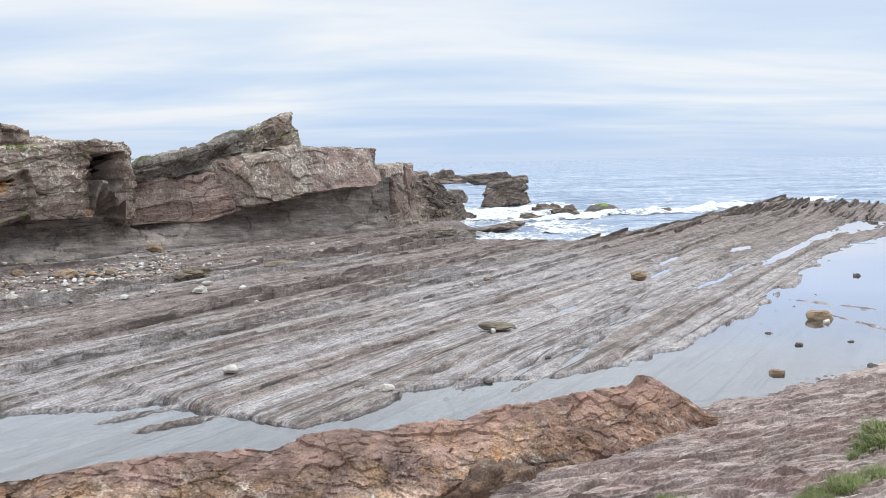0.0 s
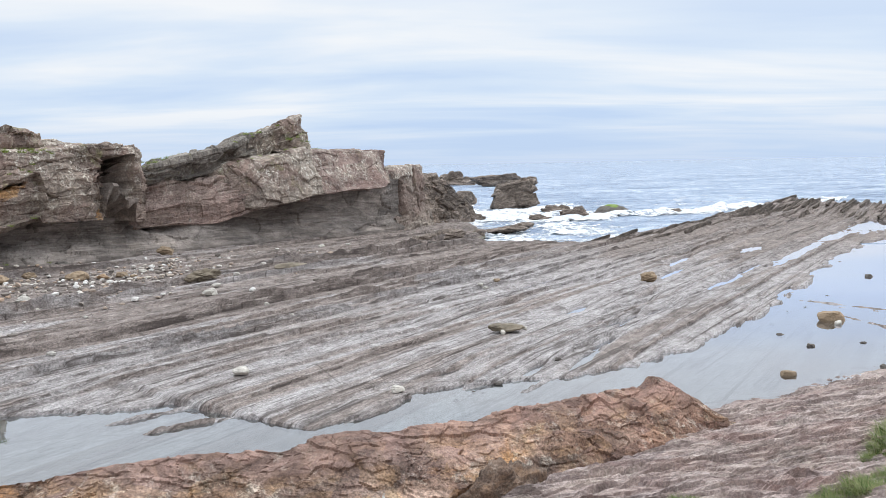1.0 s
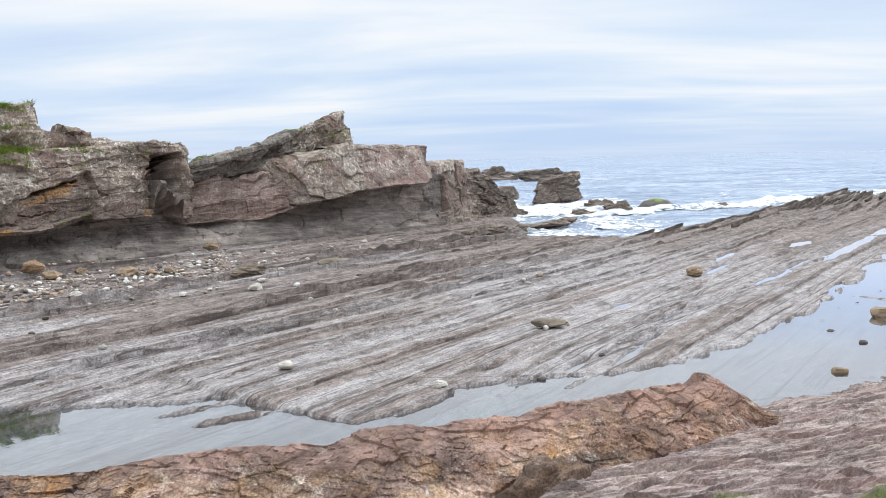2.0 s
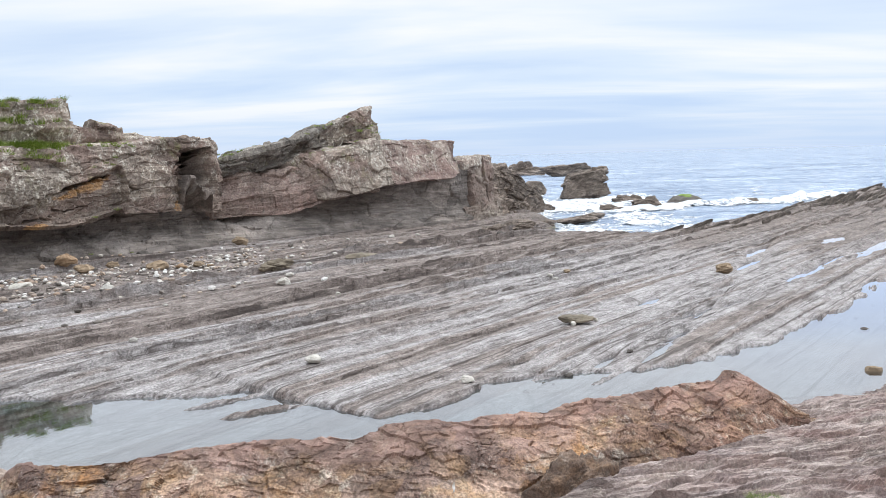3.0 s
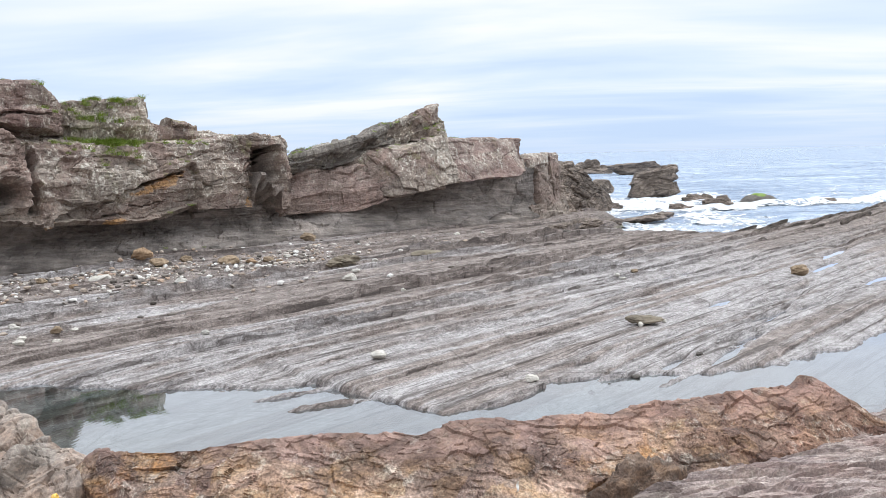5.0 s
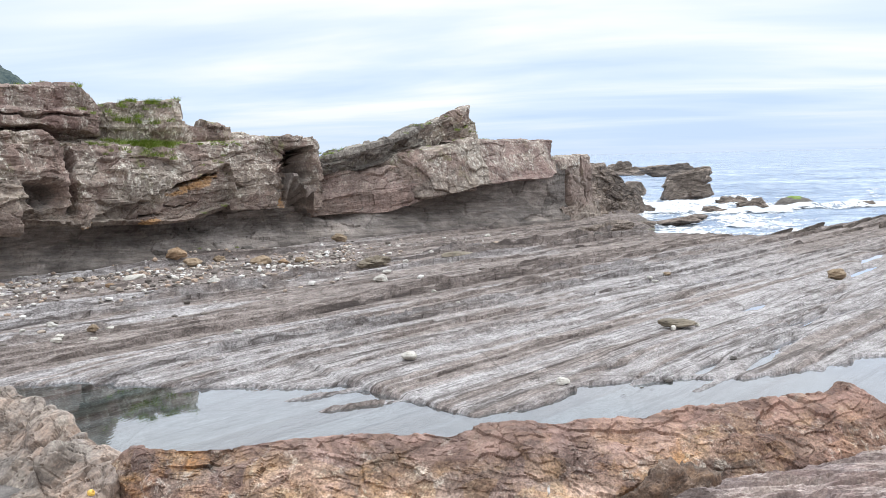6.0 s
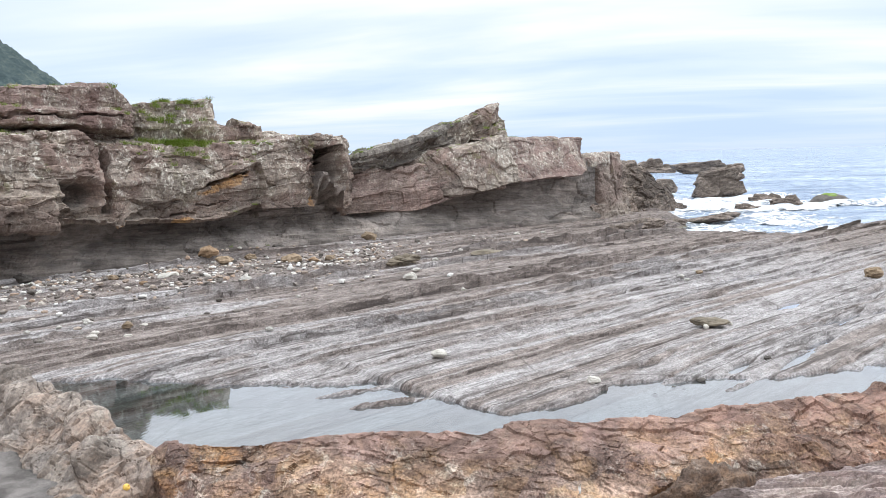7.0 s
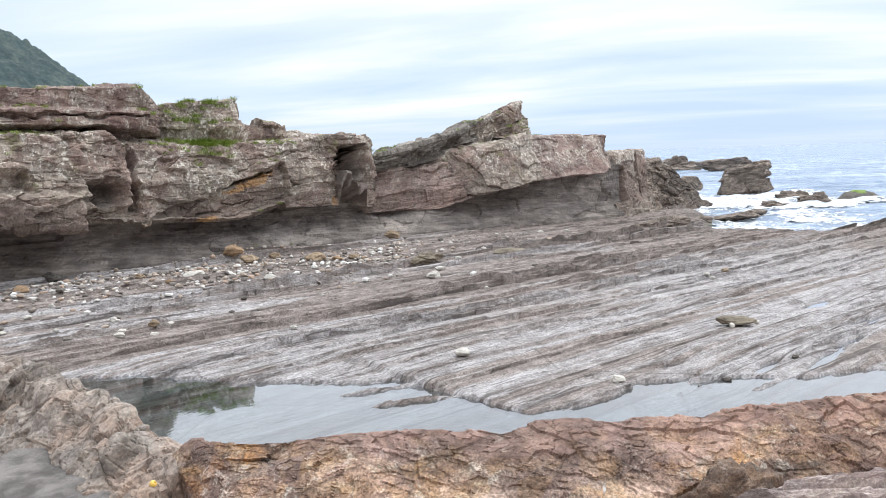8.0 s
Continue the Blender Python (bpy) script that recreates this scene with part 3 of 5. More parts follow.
def shore_line(v):
    """How far across the pool's far edge lies, along the beds."""
    return np.interp(v, [-6, 2, 4.4, 5.9, 7.2, 8, 9.5, 9.6, 9.7, 9.85, 10.6, 11.3, 12, 12.6, 13.3, 14.2, 15, 16.6, 18.6, 20.7, 23.6, 27.5, 46.8, 49, 51, 56, 60, 66, 80],
                     [27, 20.5, 18.5, 17.2, 14.9, 13.9, 13.0, 11.4, 10.0, 9.65, 9.45, 9.1, 9.35, 9.3, 8.7, 8.3, 7.3, 6.2, 5.9, 6.0, 5.6, 5.5, 5.5, 5.0, 4.3, 4.6, 5.0, 4.5, 3.0])


def sea_edge(u):
    """How far along the platform ends in the sea."""
    return np.interp(u, [1, 6, 10, 13.5, 15.2, 16.2, 16.8, 17.4, 18.5, 22, 25, 28, 31, 34, 40], [79, 76, 78, 78, 73, 64, 53, 44, 40, 39.5, 40.5, 44, 49, 53, 57])


# puddles: along, across, half length, half width
PUDDLES = [(15.2, 8.1, 0.6, 0.16), (17.0, 13.2, 0.9, 0.12), (22.1, 10.3, 1.0, 0.22), (26.5, 13.7, 2.0, 0.25), (23.2, 8.1, 1.0, 0.12),
           (41.5, 9.9, 1.8, 0.45), (41.0, 7.55, 7.0, 0.36), (30.0, 8.0, 2.1, 0.22), (34.0, 8.1, 2.2, 0.16), (28.5, 12.2, 1.2, 0.2),
           (59, 6.6, 7.0, 1.3), (50, 7.4, 3.5, 0.5), (14.0, 9.6, 0.5, 0.10), (32, 10.6, 1.0, 0.18), (20.6, 8.6, 0.7, 0.10), (24.6, 9.4, 0.8, 0.10), (36.5, 9.3, 1.4, 0.14), (21.5, 12.4, 0.6, 0.08), (13.4, 8.8, 0.35, 0.08)]


PUDDLES += [(a, b, half, 0.05 + 0.06 * half * k) for a, b, half, k in zip(*(np.random.RandomState(19).uniform(lo, hi, 20) for lo, hi in ((13.5, 46), (6.8, 13.6), (0.5, 1.7), (0.9, 1.6))))]


def platform_height(v, u, hue=False):
    """The platform's height, or, with hue, how brown each bed is, from 0 to 1."""
    ripple = fbm(11, 3, v * 0.35, u * 0.35)
    w = u + 0.14 * fbm(3, 2, v * 0.05, u * 0.12) + 0.03 * fbm(5, 3, v * 0.6, u * 0.9) + 0.022 * fbm(6, 3, v * 2.4, u * 1.6)
    off = u - shore_line(v) + 0.35 * (1 - 0.8 * np.exp(-((v - 11) / 3.5) ** 2)) * fbm(7, 4, v * 0.28, u * 0.9) + 0.20 * fbm(9, 4, v * 1.1, u * 2.4)
    vary = fbm(23, 3, v * 0.12, np.floor(w * 1.3) * 3.1)
    far = step(14, 26, u)
    big, i, s = bedded(31, w, 0.5, 1.9, 0.05, 0.17, vary)
    small, j, q = bedded(47, w, 0.10, 0.40, 0.012, 0.05, fbm(29, 2, v * 0.5, np.floor(w * 4) * 1.7))
    if hue:
        tint = np.random.RandomState(37)
        wide, thin = tint.rand(1501), tint.rand(1501)
        return np.clip(0.62 * wide[i] + 0.38 * thin[j] - 0.25 * (s - 0.4), 0, 1)
    z = 0.036 + 0.032 * np.clip(off, 0, 3)
    low = step(15.5, 12.0, u) * step(60, 46, v)
    z = z + big * (0.66 + 0.22 * far - 0.36 * low) * step(-0.3, 1.2, off) + small * (1.15 - 0.3 * low) * step(-0.9, 0.3, off)
    z = z + (0.045 - 0.025 * low + 0.13 * step(36, 52, v) * step(9, 13, u)) * facets(33, 1.0, v * 0.30, w * 1.7)[0] * step(0.0, 1.5, off) + 0.014 * facets(35, 1.2, v * 0.8, w * 5.0)[0] * step(-0.3, 0.6, off)
    # the pool's bed: a shelf that shelves away, deepest where the pool is broad
    deep = 0.45 + 0.3 * np.exp(-((v - 5.5) / 4.0) ** 2)
    z = np.where(off < 0, np.maximum(np.where(off > -0.6, -0.022 + 0.06 * off, -0.058 + (off + 0.6) * 0.25), -deep) + 0.45 * small * np.clip(1 + off / 1.4, 0.1, 1), z)
    # tongues of rock that run out into the pool
    wag = 0.10 * fbm(13, 3, v * 1.6, u * 0.5)
    tongue = np.exp(-((u - 12.8 + 0.23 * (v - 7.9) + wag) / (0.05 + 0.03 * np.clip(v - 7.7, 0, 4))) ** 2) * step(7.7, 8.3, v) * step(12.0, 11.2, v) + np.exp(-((u - 11.9 + 0.42 * (v - 8.0) + wag) / (0.06 + 0.035 * np.clip(v - 7.8, 0, 4))) ** 2) * step(7.8, 8.5, v) * step(12.4, 11.6, v)
    tongue = tongue + np.exp(-((u - 7.55 + wag) / 0.10) ** 2) * step(13.3, 13.8, v) * step(16.8, 15.5, v)
    z = np.maximum(z, -0.07 + 0.14 * tongue * (0.85 + 0.3 * fbm(15, 4, v * 1.8, u * 5.0)))
    # low ribs that break the water of the outer pool
    for a, b, c, d in ((27.2, 5.0, 26.4, 1.6), (25.2, 3.6, 23.2, 1.5)):
        t = np.clip(((v - a) * (c - a) + (u - b) * (d - b)) / ((c - a) ** 2 + (d - b) ** 2), 0, 1)
        far_off = np.hypot(v - a - t * (c - a), u - b - t * (d - b)) + 0.05 * fbm(19, 3, v * 2.0, u * 2.0)
        z = np.maximum(z, -0.037 + 0.046 * np.exp(-(far_off / 0.09) ** 2) + 0.030 * fbm(21, 4, v * 2.2, u * 2.2) - 0.5 * np.maximum(far_off - 0.5, 0))
    z = z + 0.014 * fbm(87, 3, v * 2.5, u * 6.5) * np.exp(-((off / 1.1) ** 2))
    torn = np.maximum(0.5 * fbm(17, 3, v * 1.6, u * 6.0), -0.3)
    for a, b, half, wide in PUDDLES:
        d = ((v - a) / half) ** 2 + ((u - b + 0.12 * ripple) / wide) ** 2 + torn
        z = z - np.maximum(z - 0.03, 0) * 0.7 * np.exp(-(np.maximum(d, 0) / 3.0) ** 2)
        z = z - (z + 0.06) * np.exp(-(np.maximum(d, 0) ** 2.5)) * (d < 6)
    # the outer reef, upturned beds at the sea's edge
    rim = sea_edge(u) - v + 1.2 * fbm(61, 4, v * 0.2, u * 0.5)
    outer = step(34, 66, v) * np.exp(-((u - 15.6) / 1.5) ** 2) * 0.72 + step(63, 70, v) * 0.85 * np.exp(-((v - 73) / 5.0) ** 2) * step(2, 5, u) * step(18, 14, u)
    reef, a, b = bedded(71, w + 0.05 * v, 0.5, 1.5, 0.2, 0.5, fbm(73, 3, v * 0.16, np.floor(w) * 2.3))
    z = z + outer * (0.70 + 0.6 * reef) * np.clip(0.85 + 0.25 * fbm(77, 3, v * 0.25, u * 0.6), 0.2, 1.25)
    # broken ledges below the cliff
    for a, b, half, wide, tall in ((32.3, 24.9, 7.0, 0.8, 0.34), (17.5, 25.0, 3.2, 0.8, 0.30), (20.6, 25.5, 1.2, 0.6, 0.42), (14.0, 23.8, 4.0, 0.7, 0.26), (26.0, 25.9, 2.2, 0.5, 0.25), (9.5, 24.5, 2.6, 0.8, 0.22), (28, 20.6, 6, 0.5, 0.12), (17, 18.9, 13, 0.35, 0.22), (19.5, 15.9, 8, 0.3, 0.17), (31, 13.1, 11, 0.22, 0.09), (19, 17.3, 11, 0.25, 0.12), (37, 16.4, 9, 0.3, 0.14), (45, 12.0, 9, 0.3, 0.12), (11.5, 13.6, 4, 0.25, 0.10), (21, 19.6, 8, 0.4, 0.16), (27, 17.7, 9, 0.3, 0.15), (33, 15.0, 9, 0.3, 0.12), (24, 14.5, 8, 0.25, 0.10), (30, 22.4, 8, 0.4, 0.16), (12, 16.6, 6, 0.3, 0.12), (5.5, 21.5, 3, 0.6, 0.2), (14, 14.8, 9, 0.4, 0.10), (12, 11.6, 5, 0.3, 0.07), (34, 18.9, 4, 0.4, 0.12), (24, 16.6, 7, 0.3, 0.09)):
        t = (u - b - 0.16 * fbm(91, 3, v * 0.35, u * 0.2)) / wide
        z = z + 1.35 * tall * np.exp(-(((v - a) / half) ** 4)) * np.where(t < 0, 0, np.exp(-t * 1.6)) * (0.75 + 0.45 * fbm(93, 3, v * 0.9, u * 0.3))
    z = z + 0.010 * fbm(83, 4, v * 0.6, u * 3.0) + 0.007 * fbm(85, 3, v * 2.5, u * 8)
    z = z * step(-2.5, 1.5, rim) - 1.6 * step(1.2, -3.5, rim)
    return z


def build_platform():
    u = np.concatenate([np.arange(0.5, 5, 0.06), np.arange(5, 20.5, 0.038), np.arange(20.5, 36, 0.058), np.arange(36, 43, 0.2)])
    v = [-4.0]
    while v[-1] < 82:
        v.append(v[-1] + np.interp(v[-1], [0, 15, 40, 80], [0.075, 0.075, 0.14, 0.24]))
    V, U = np.meshgrid(np.array(v), u)
    P = np.stack([V, U, platform_height(V, U)], -1)
    me = grid_mesh("wave_cut_platform", P, platform_rock, smooth=False)
    if len(me.vertices) == V.size:
        me.attributes.new("bed", "FLOAT", "POINT").data.foreach_set("value", platform_height(V, U, True).astype(np.float32).ravel())
    ob = new("wave_cut_platform", me)
    ob.matrix_world = ALONG
    return tagged(ob, "grey and brown tilted rock beds, worn flat, with shallow puddles", "rock platform", kind="structure")


build_platform()

# ------------------------------------------------------------------ water


def flat_sheet(name, corners, z, material):
    bm = bmesh.new()
    bm.faces.new([bm.verts.new((x, y, z)) for x, y in corners])
    me = bpy.data.meshes.new(name)
    bm.to_mesh(me); bm.free()
    me.materials.append(material)
    return me


tide_pool = new("tide_pool_water", flat_sheet("tide_pool_water", [(-3, 0.3), (74, 0.3), (74, 9.6), (46, 9.6), (46, 14.2), (34, 14.2), (34, 21), (-3, 21)], 0.0, pool_water))
tide_pool.matrix_world = ALONG
tagged(tide_pool, "still clear tide pool water reflecting the cloudy sky", "water", kind="structure")


def sea_height(x, y):
    """Swell and chop, dying out with distance."""
    fade = np.clip(260 / (y + 60), 0.15, 1)
    a = 0.16 * np.sin(0.30 * y + 0.05 * x + 2.2 * value_noise(5, x * 0.03, y * 0.04)) * (0.6 + 0.5 * value_noise(6, x * 0.05, y * 0.05))
    return -0.22 + fade * (a + 0.10 * fbm(8, 4, x * 0.28, y * 0.5))


def build_sea():
    y = [34.0]
    while y[-1] < 4600:
        y.append(y[-1] * 1.0055 + 0.06)
    y = np.array(y)
    x = np.linspace(-0.75, 1.0, 340)
    Y, X = np.meshgrid(y, x, indexing="ij")
    X = X * (Y + 20)
    P = np.stack([X, Y, sea_height(X, Y)], -1)
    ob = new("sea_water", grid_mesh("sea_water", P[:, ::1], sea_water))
    return tagged(ob, "pale blue-grey sea with low choppy waves", "sea", kind="structure")


build_sea()


def build_seabed():
    """The ground under it all, out to the horizon."""
    bm = bmesh.new()
    ring = []
    for r, z in ((0, -2.2), (120, -2.4), (600, -6), (4700, -12)):
        ring.append([bm.verts.new((r * math.cos(a), r * math.sin(a), z)) for a in [i * math.tau / 48 for i in range(48)]] if r else [bm.verts.new((0, 0, z))])
    for i in range(48):
        j = (i + 1) % 48
        bm.faces.new((ring[0][0], ring[1][i], ring[1][j]))
        for a, b in zip(ring[1:], ring[2:]):
            bm.faces.new((a[i], b[i], b[j], a[j]))
    me = bpy.data.meshes.new("ground")
    bm.to_mesh(me); bm.free()
    me.materials.append(shale)
    return tagged(new("ground", me), "dark rock sea bed and ground below the water", "ground", kind="structure")


build_seabed()

# ------------------------------------------------------------------ surf


def local_to_world(v, u):
    c, s = math.cos(radians(STRIKE)), math.sin(radians(STRIKE))
    return c * v - s * u, s * v + c * u


def build_surf():
    """Foam on the water round the reef and the stacks, with breaking crests."""
    v, u = np.meshgrid(np.arange(39.5, 104, 0.12), np.arange(14, 60, 0.12))
    x, y = local_to_world(v, u)
    line = 24.5 - 0.30 * (v - 66) + 1.6 * fbm(401, 2, v * 0.12, u * 0.0)
    crest = 0.5 * np.exp(-((u - line) / 0.9) ** 2) * step(56, 62, v) * step(96, 84, v) * (0.7 + 0.6 * fbm(403, 3, v * 0.35, u * 0.2))
    second = 0.35 * np.exp(-((u - 37.0 + 0.10 * (v - 70)) / 1.2) ** 2) * step(60, 64, v) * step(84, 74, v)
    lump = 0.10 * fbm(405, 4, v * 1.0, u * 1.0)
    z = sea_height(x, y) + 0.05 + np.maximum(crest, 0) + second + np.maximum(lump, -0.02)
    edge = sea_edge(u) - v
    zone = step(-22, -3, edge) * (0.62 - 0.16 * step(58, 48, v)) + 0.75 * np.exp(-((u - line) / 2.4) ** 2) * step(54, 60, v) + 0.55 * np.exp(-(((v - 66) / 9) ** 2 + ((u - 35) / 7.5) ** 2)) + 0.25 * np.exp(-(((v - 92) / 8) ** 2 + ((u - 52) / 6) ** 2))
    zone = zone - 0.42 * step(70, 90, v) * step(30, 40, u)
    thick = zone + 0.30 * fbm(407, 5, v * 0.28, u * 0.45, gain=0.6)
    keep = (thick[:-1, :-1] > 0.12)
    me = grid_mesh("surf_foam", np.stack([v, u, z], -1), sea_foam, keep=keep)
    co = np.zeros(len(me.vertices) * 3, np.float32)
    me.vertices.foreach_get("co", co)
    col = np.rint((co[0::3] - 39.5) / 0.12).astype(int).clip(0, v.shape[1] - 1)
    row = np.rint((co[1::3] - 14.0) / 0.12).astype(int).clip(0, v.shape[0] - 1)
    layer = me.attributes.new("thickness", "FLOAT", "POINT")
    layer.data.foreach_set("value", thick[row, col].astype(np.float32))
    ob = new("surf_foam", me)
    ob.matrix_world = ALONG
    return tagged(ob, "torn white foam and breaking crests along the reef", "sea foam", kind="stuff")


build_surf()

# ------------------------------------------------------------------ the near slab


# the slab's own beds run at an angle to the platform's
SLAB_C, SLAB_S = math.cos(radians(58)), math.sin(radians(58))


def slab_height(v, u):
    """Thin flakes of rock that overlap like scales, on a slope down to the pool."""
    base = 2.76 - 0.26 * u - 0.12 * v + 0.05 * fbm(109, 4, v * 0.7, u * 0.7)
    w = SLAB_C * u + SLAB_S * v + 0.13 * fbm(101, 3, v * 0.5, u * 0.9) + 0.035 * fbm(102, 4, v * 2.2, u * 2.2)
    along = SLAB_C * v - SLAB_S * u + 0.3 * fbm(108, 2, v, u)
    z = base
    for seed, thin, thick, low, high, reach in ((103, 0.06, 0.20, 0.012, 0.040, 2.2), (104, 0.25, 0.8, 0.006, 0.024, 0.9), (106, 0.025, 0.07, 0.006, 0.020, 4.0)):
        i = bedded(seed, w, thin, thick, low, high, 0 * w)[1]
        vary = -0.35 + 1.9 * value_noise(seed + 400, along * reach, i * 3.7) + 0.3 * fbm(seed + 500, 2, along * 3.0, i * 1.3)
        z = z + bedded(seed, w, thin, thick, low, high, vary)[0]
    plate, joint, tone = facets(107, 1.8, along * 1.7, w * 4.2)
    chip, joint2, tone2 = facets(110, 1.8, along * 4.5, w * 11)
    return z + 0.045 * plate - 0.020 * step(0.06, 0.0, joint) + 0.024 * chip + 0.004 * fbm(111, 3, v * 4, u * 9)


def near_ground(v, u):
    """The slab, and the hollow behind the hogback that it runs down into."""
    slab = slab_height(v, u)
    hollow = 0.20 + 0.07 * fbm(113, 4, v * 0.9, u * 0.9) + 0.02 * fbm(115, 3, v * 5, u * 5)
    # the slab breaks off along a line; a gully lies beyond it
    brink = np.interp(v, [-4, 2, 8.0, 10, 12, 12.8, 13.8, 16], [5.5, 4.9, 4.35, 4.6, 4.5, 4.2, 3.95, 3.6]) + 0.12 * fbm(117, 3, v * 1.2, v * 0.0)
    gully = np.minimum(slab, hollow)
    z = np.where(v < 13.4, slab + (gully - slab) * step(0.0, 0.45, u - brink), slab)
    z = np.where((u > 6.0) & (v < 6.5), np.maximum(z, hollow), z)
    crest = crest_line(v)
    # an unseen rise added behind the viewpoint, to block the low sky there
    unseen_rise = np.maximum(-(u + 0.6 * v) - 7.0, 0)
    z = np.minimum(z, 4.5) + np.minimum(0.75 * unseen_rise, 24)
    return np.where((v < 13.2) & (u > crest - 0.3), -0.8, np.maximum(z, -0.9))


def crest_line(v):
    return np.interp(v, [-20, 0, 3.4, 3.8, 4.6, 5.9, 7.0, 8.2, 9.6, 10.7, 12.4, 14], [30, 16, 12.0, 10.2, 9.4, 8.2, 7.15, 6.5, 5.6, 5.0, 4.2, 3.5])


def build_near_slab():
    """The land the viewer stands on, laid out along the slab's own beds."""
    a = np.concatenate([np.arange(-90, -26, 3.0), np.arange(-26, -14, 0.6), np.arange(-14, -1.5, 0.12), np.arange(-1.5, 11, 0.034), np.arange(11, 34, 0.5), np.arange(34, 90, 3.0)])
    w = np.concatenate([np.arange(-90, -26, 3.0), np.arange(-26, 2, 0.5), np.arange(2, 5.5, 0.08), np.arange(5.5, 11, 0.014), np.arange(11, 14, 0.022), np.arange(14, 21, 0.04)])
    A, Q = np.meshgrid(a, w)
    V, U = SLAB_C * A + SLAB_S * Q, SLAB_C * Q - SLAB_S * A
    P = np.stack([V, U, near_ground(V, U)], -1)
    ob = new("near_rock_slab", grid_mesh("near_rock_slab", P, slab_rock, smooth=False))
    ob.matrix_world = ALONG
    return tagged(ob, "mauve-grey thin-bedded rock slab sloping into the pool", "rock slab", kind="structure")


build_near_slab()

# ------------------------------------------------------------------ cliffs


def inside(outline, x, y):
    """How deep a point lies inside a convex outline, given counter-clockwise; below zero outside."""
    d = np.full(x.shape, 99.0)
    for (a, b), (c, e) in zip(outline, outline[1:] + outline[:1]):
        size = math.hypot(c - a, e - b)
        d = np.minimum(d, ((c - a) * (y - b) - (e - b) * (x - a)) / size)
    return d


def swept(v, rails, rows, seed, bed=(0.25, 0.8, 0.10, 0.35), block=0.5, rough=0.10, dip=(0.0, 0.1), fine=0.06, grain=1.1, cell=1.0, long=0.55, damp=0.85, strike=0.0, grit=0.03, gritty=4.5, lean=1.3, cleft=0.16, cuts=(), rusts=(), near=1.0, worn=0.0):
    """A rock face swept along v. rails: pairs of tables (v..., value...) for the distance across and the height, from the foot over the
    top to the back; rows: how many rows lie between each two. Then it is broken into beds, blocks and grain. cuts: convex outlines on the
    face (along, up), counter-clockwise, with the depth to which each is broken out (or, below zero, stands out) and the width of its side;
    rusts: outlines that are stained. near: the whole is drawn in by this towards the viewpoint."""
    line = []
    for across, up in rails:
        line.append((np.interp(v, *across), np.interp(v, *up)))
    P = []
    for (a, b), (c, d), n in zip(line, line[1:], rows):
        for k in range(n):
            t = k / n
            P.append(np.stack([v, a + (c - a) * t, b + (d - b) * t], -1))
    P.append(np.stack([v, line[-1][0], line[-1][1]], -1))
    P = np.array(P)
    # round the corners a little before it is broken up
    for _ in range(2):
        P[1:-1] = 0.25 * P[:-2] + 0.5 * P[1:-1] + 0.25 * P[2:]
    N = normals(P)
    V, U, Z = P[..., 0], P[..., 1], P[..., 2]
    b = Z + dip[0] * V + dip[1] * (U - strike) + 0.22 * min(1.0, 1.2 / cell) * fbm(seed, 3, V * 0.3, U * 0.3, Z * 0.3)
    rng = np.random.RandomState(seed)
    edges = np.cumsum(rng.uniform(bed[0], bed[1], 200)) - 12
    i = np.searchsorted(edges, b).clip(1, 199)
    s = (b - edges[i - 1]) / (edges[i] - edges[i - 1])
    lip = rng.uniform(bed[2], bed[3], 200)[i] * (0.5 + 0.5 * s) * np.clip(0.6 + 0.9 * value_noise(seed + 5, V * 0.45, i * 3.3), 0, 1.3)
    U0 = U - strike
    big, gap, tone = facets(seed + 9, lean, (V * 0.75 * long + 0.3 * value_noise(seed + 11, V, U, Z)) * cell, U0 * 0.75 * cell, b * 1.1 * cell)
    small, gap2, tone2 = facets(seed + 13, lean, V * 2.1 * cell * long, U0 * 2.1 * cell, b * 2.9 * cell)
    lip = lip * (1 - damp * np.abs(N[..., 2]))
    out = lip + block * big - cleft * block * step(0.06, 0.0, gap) + fine * small - 2 * cleft * fine * step(0.08, 0.0, gap2)
    if worn:
        bend = 0.22 * fbm(seed + 35, 3, V * 1.4, U * 1.4, Z * 1.4)
        lump, tone = chunks(seed + 9, 1.0, (V * long + bend) * 0.75 * cell, (U0 + bend) * 0.75 * cell, b * cell)
        out = out + worn * lump
    out = out + rough * fbm(seed + 15, 5, V * grain, U * grain, Z * grain * 1.3, gain=0.5)
    if grit:
        out = out + grit * facets(seed + 19, lean, V * gritty * 0.8, (U - strike) * gritty, b * gritty * 1.2)[0]
    wv, wz = V + 0.16 * fbm(seed + 23, 3, V * 1.3, Z * 1.3), Z + 0.13 * fbm(seed + 29, 3, V * 1.2, Z * 1.7)
    dug, raised, rust = 0 * V, 0 * V, 0 * V
    for outline, depth, side in cuts:
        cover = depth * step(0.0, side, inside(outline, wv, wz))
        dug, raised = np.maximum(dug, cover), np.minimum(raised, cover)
    for outline in rusts:
        rust = np.maximum(rust, step(-0.15, 0.3, inside(outline, wv, wz)))
    edge = np.minimum(step(0, 0.2, np.arange(len(P)) / len(P)), 1)[:, None]
    P = P + N * ((out - dug - raised) * edge)[..., None]
    P = P * near + np.array((0, 0, 4.5 * (1 - near)))
    # the last array marks deep recesses: no lichen, shade painted into the colour
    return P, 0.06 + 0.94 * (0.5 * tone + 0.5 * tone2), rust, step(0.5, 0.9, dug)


def rock_mesh(name, made, material):
    """The mesh of a swept face, with the tone of each of its blocks."""
    P, tone, rust, bare_shaded = made
    me = grid_mesh(name, P, material, smooth=False)
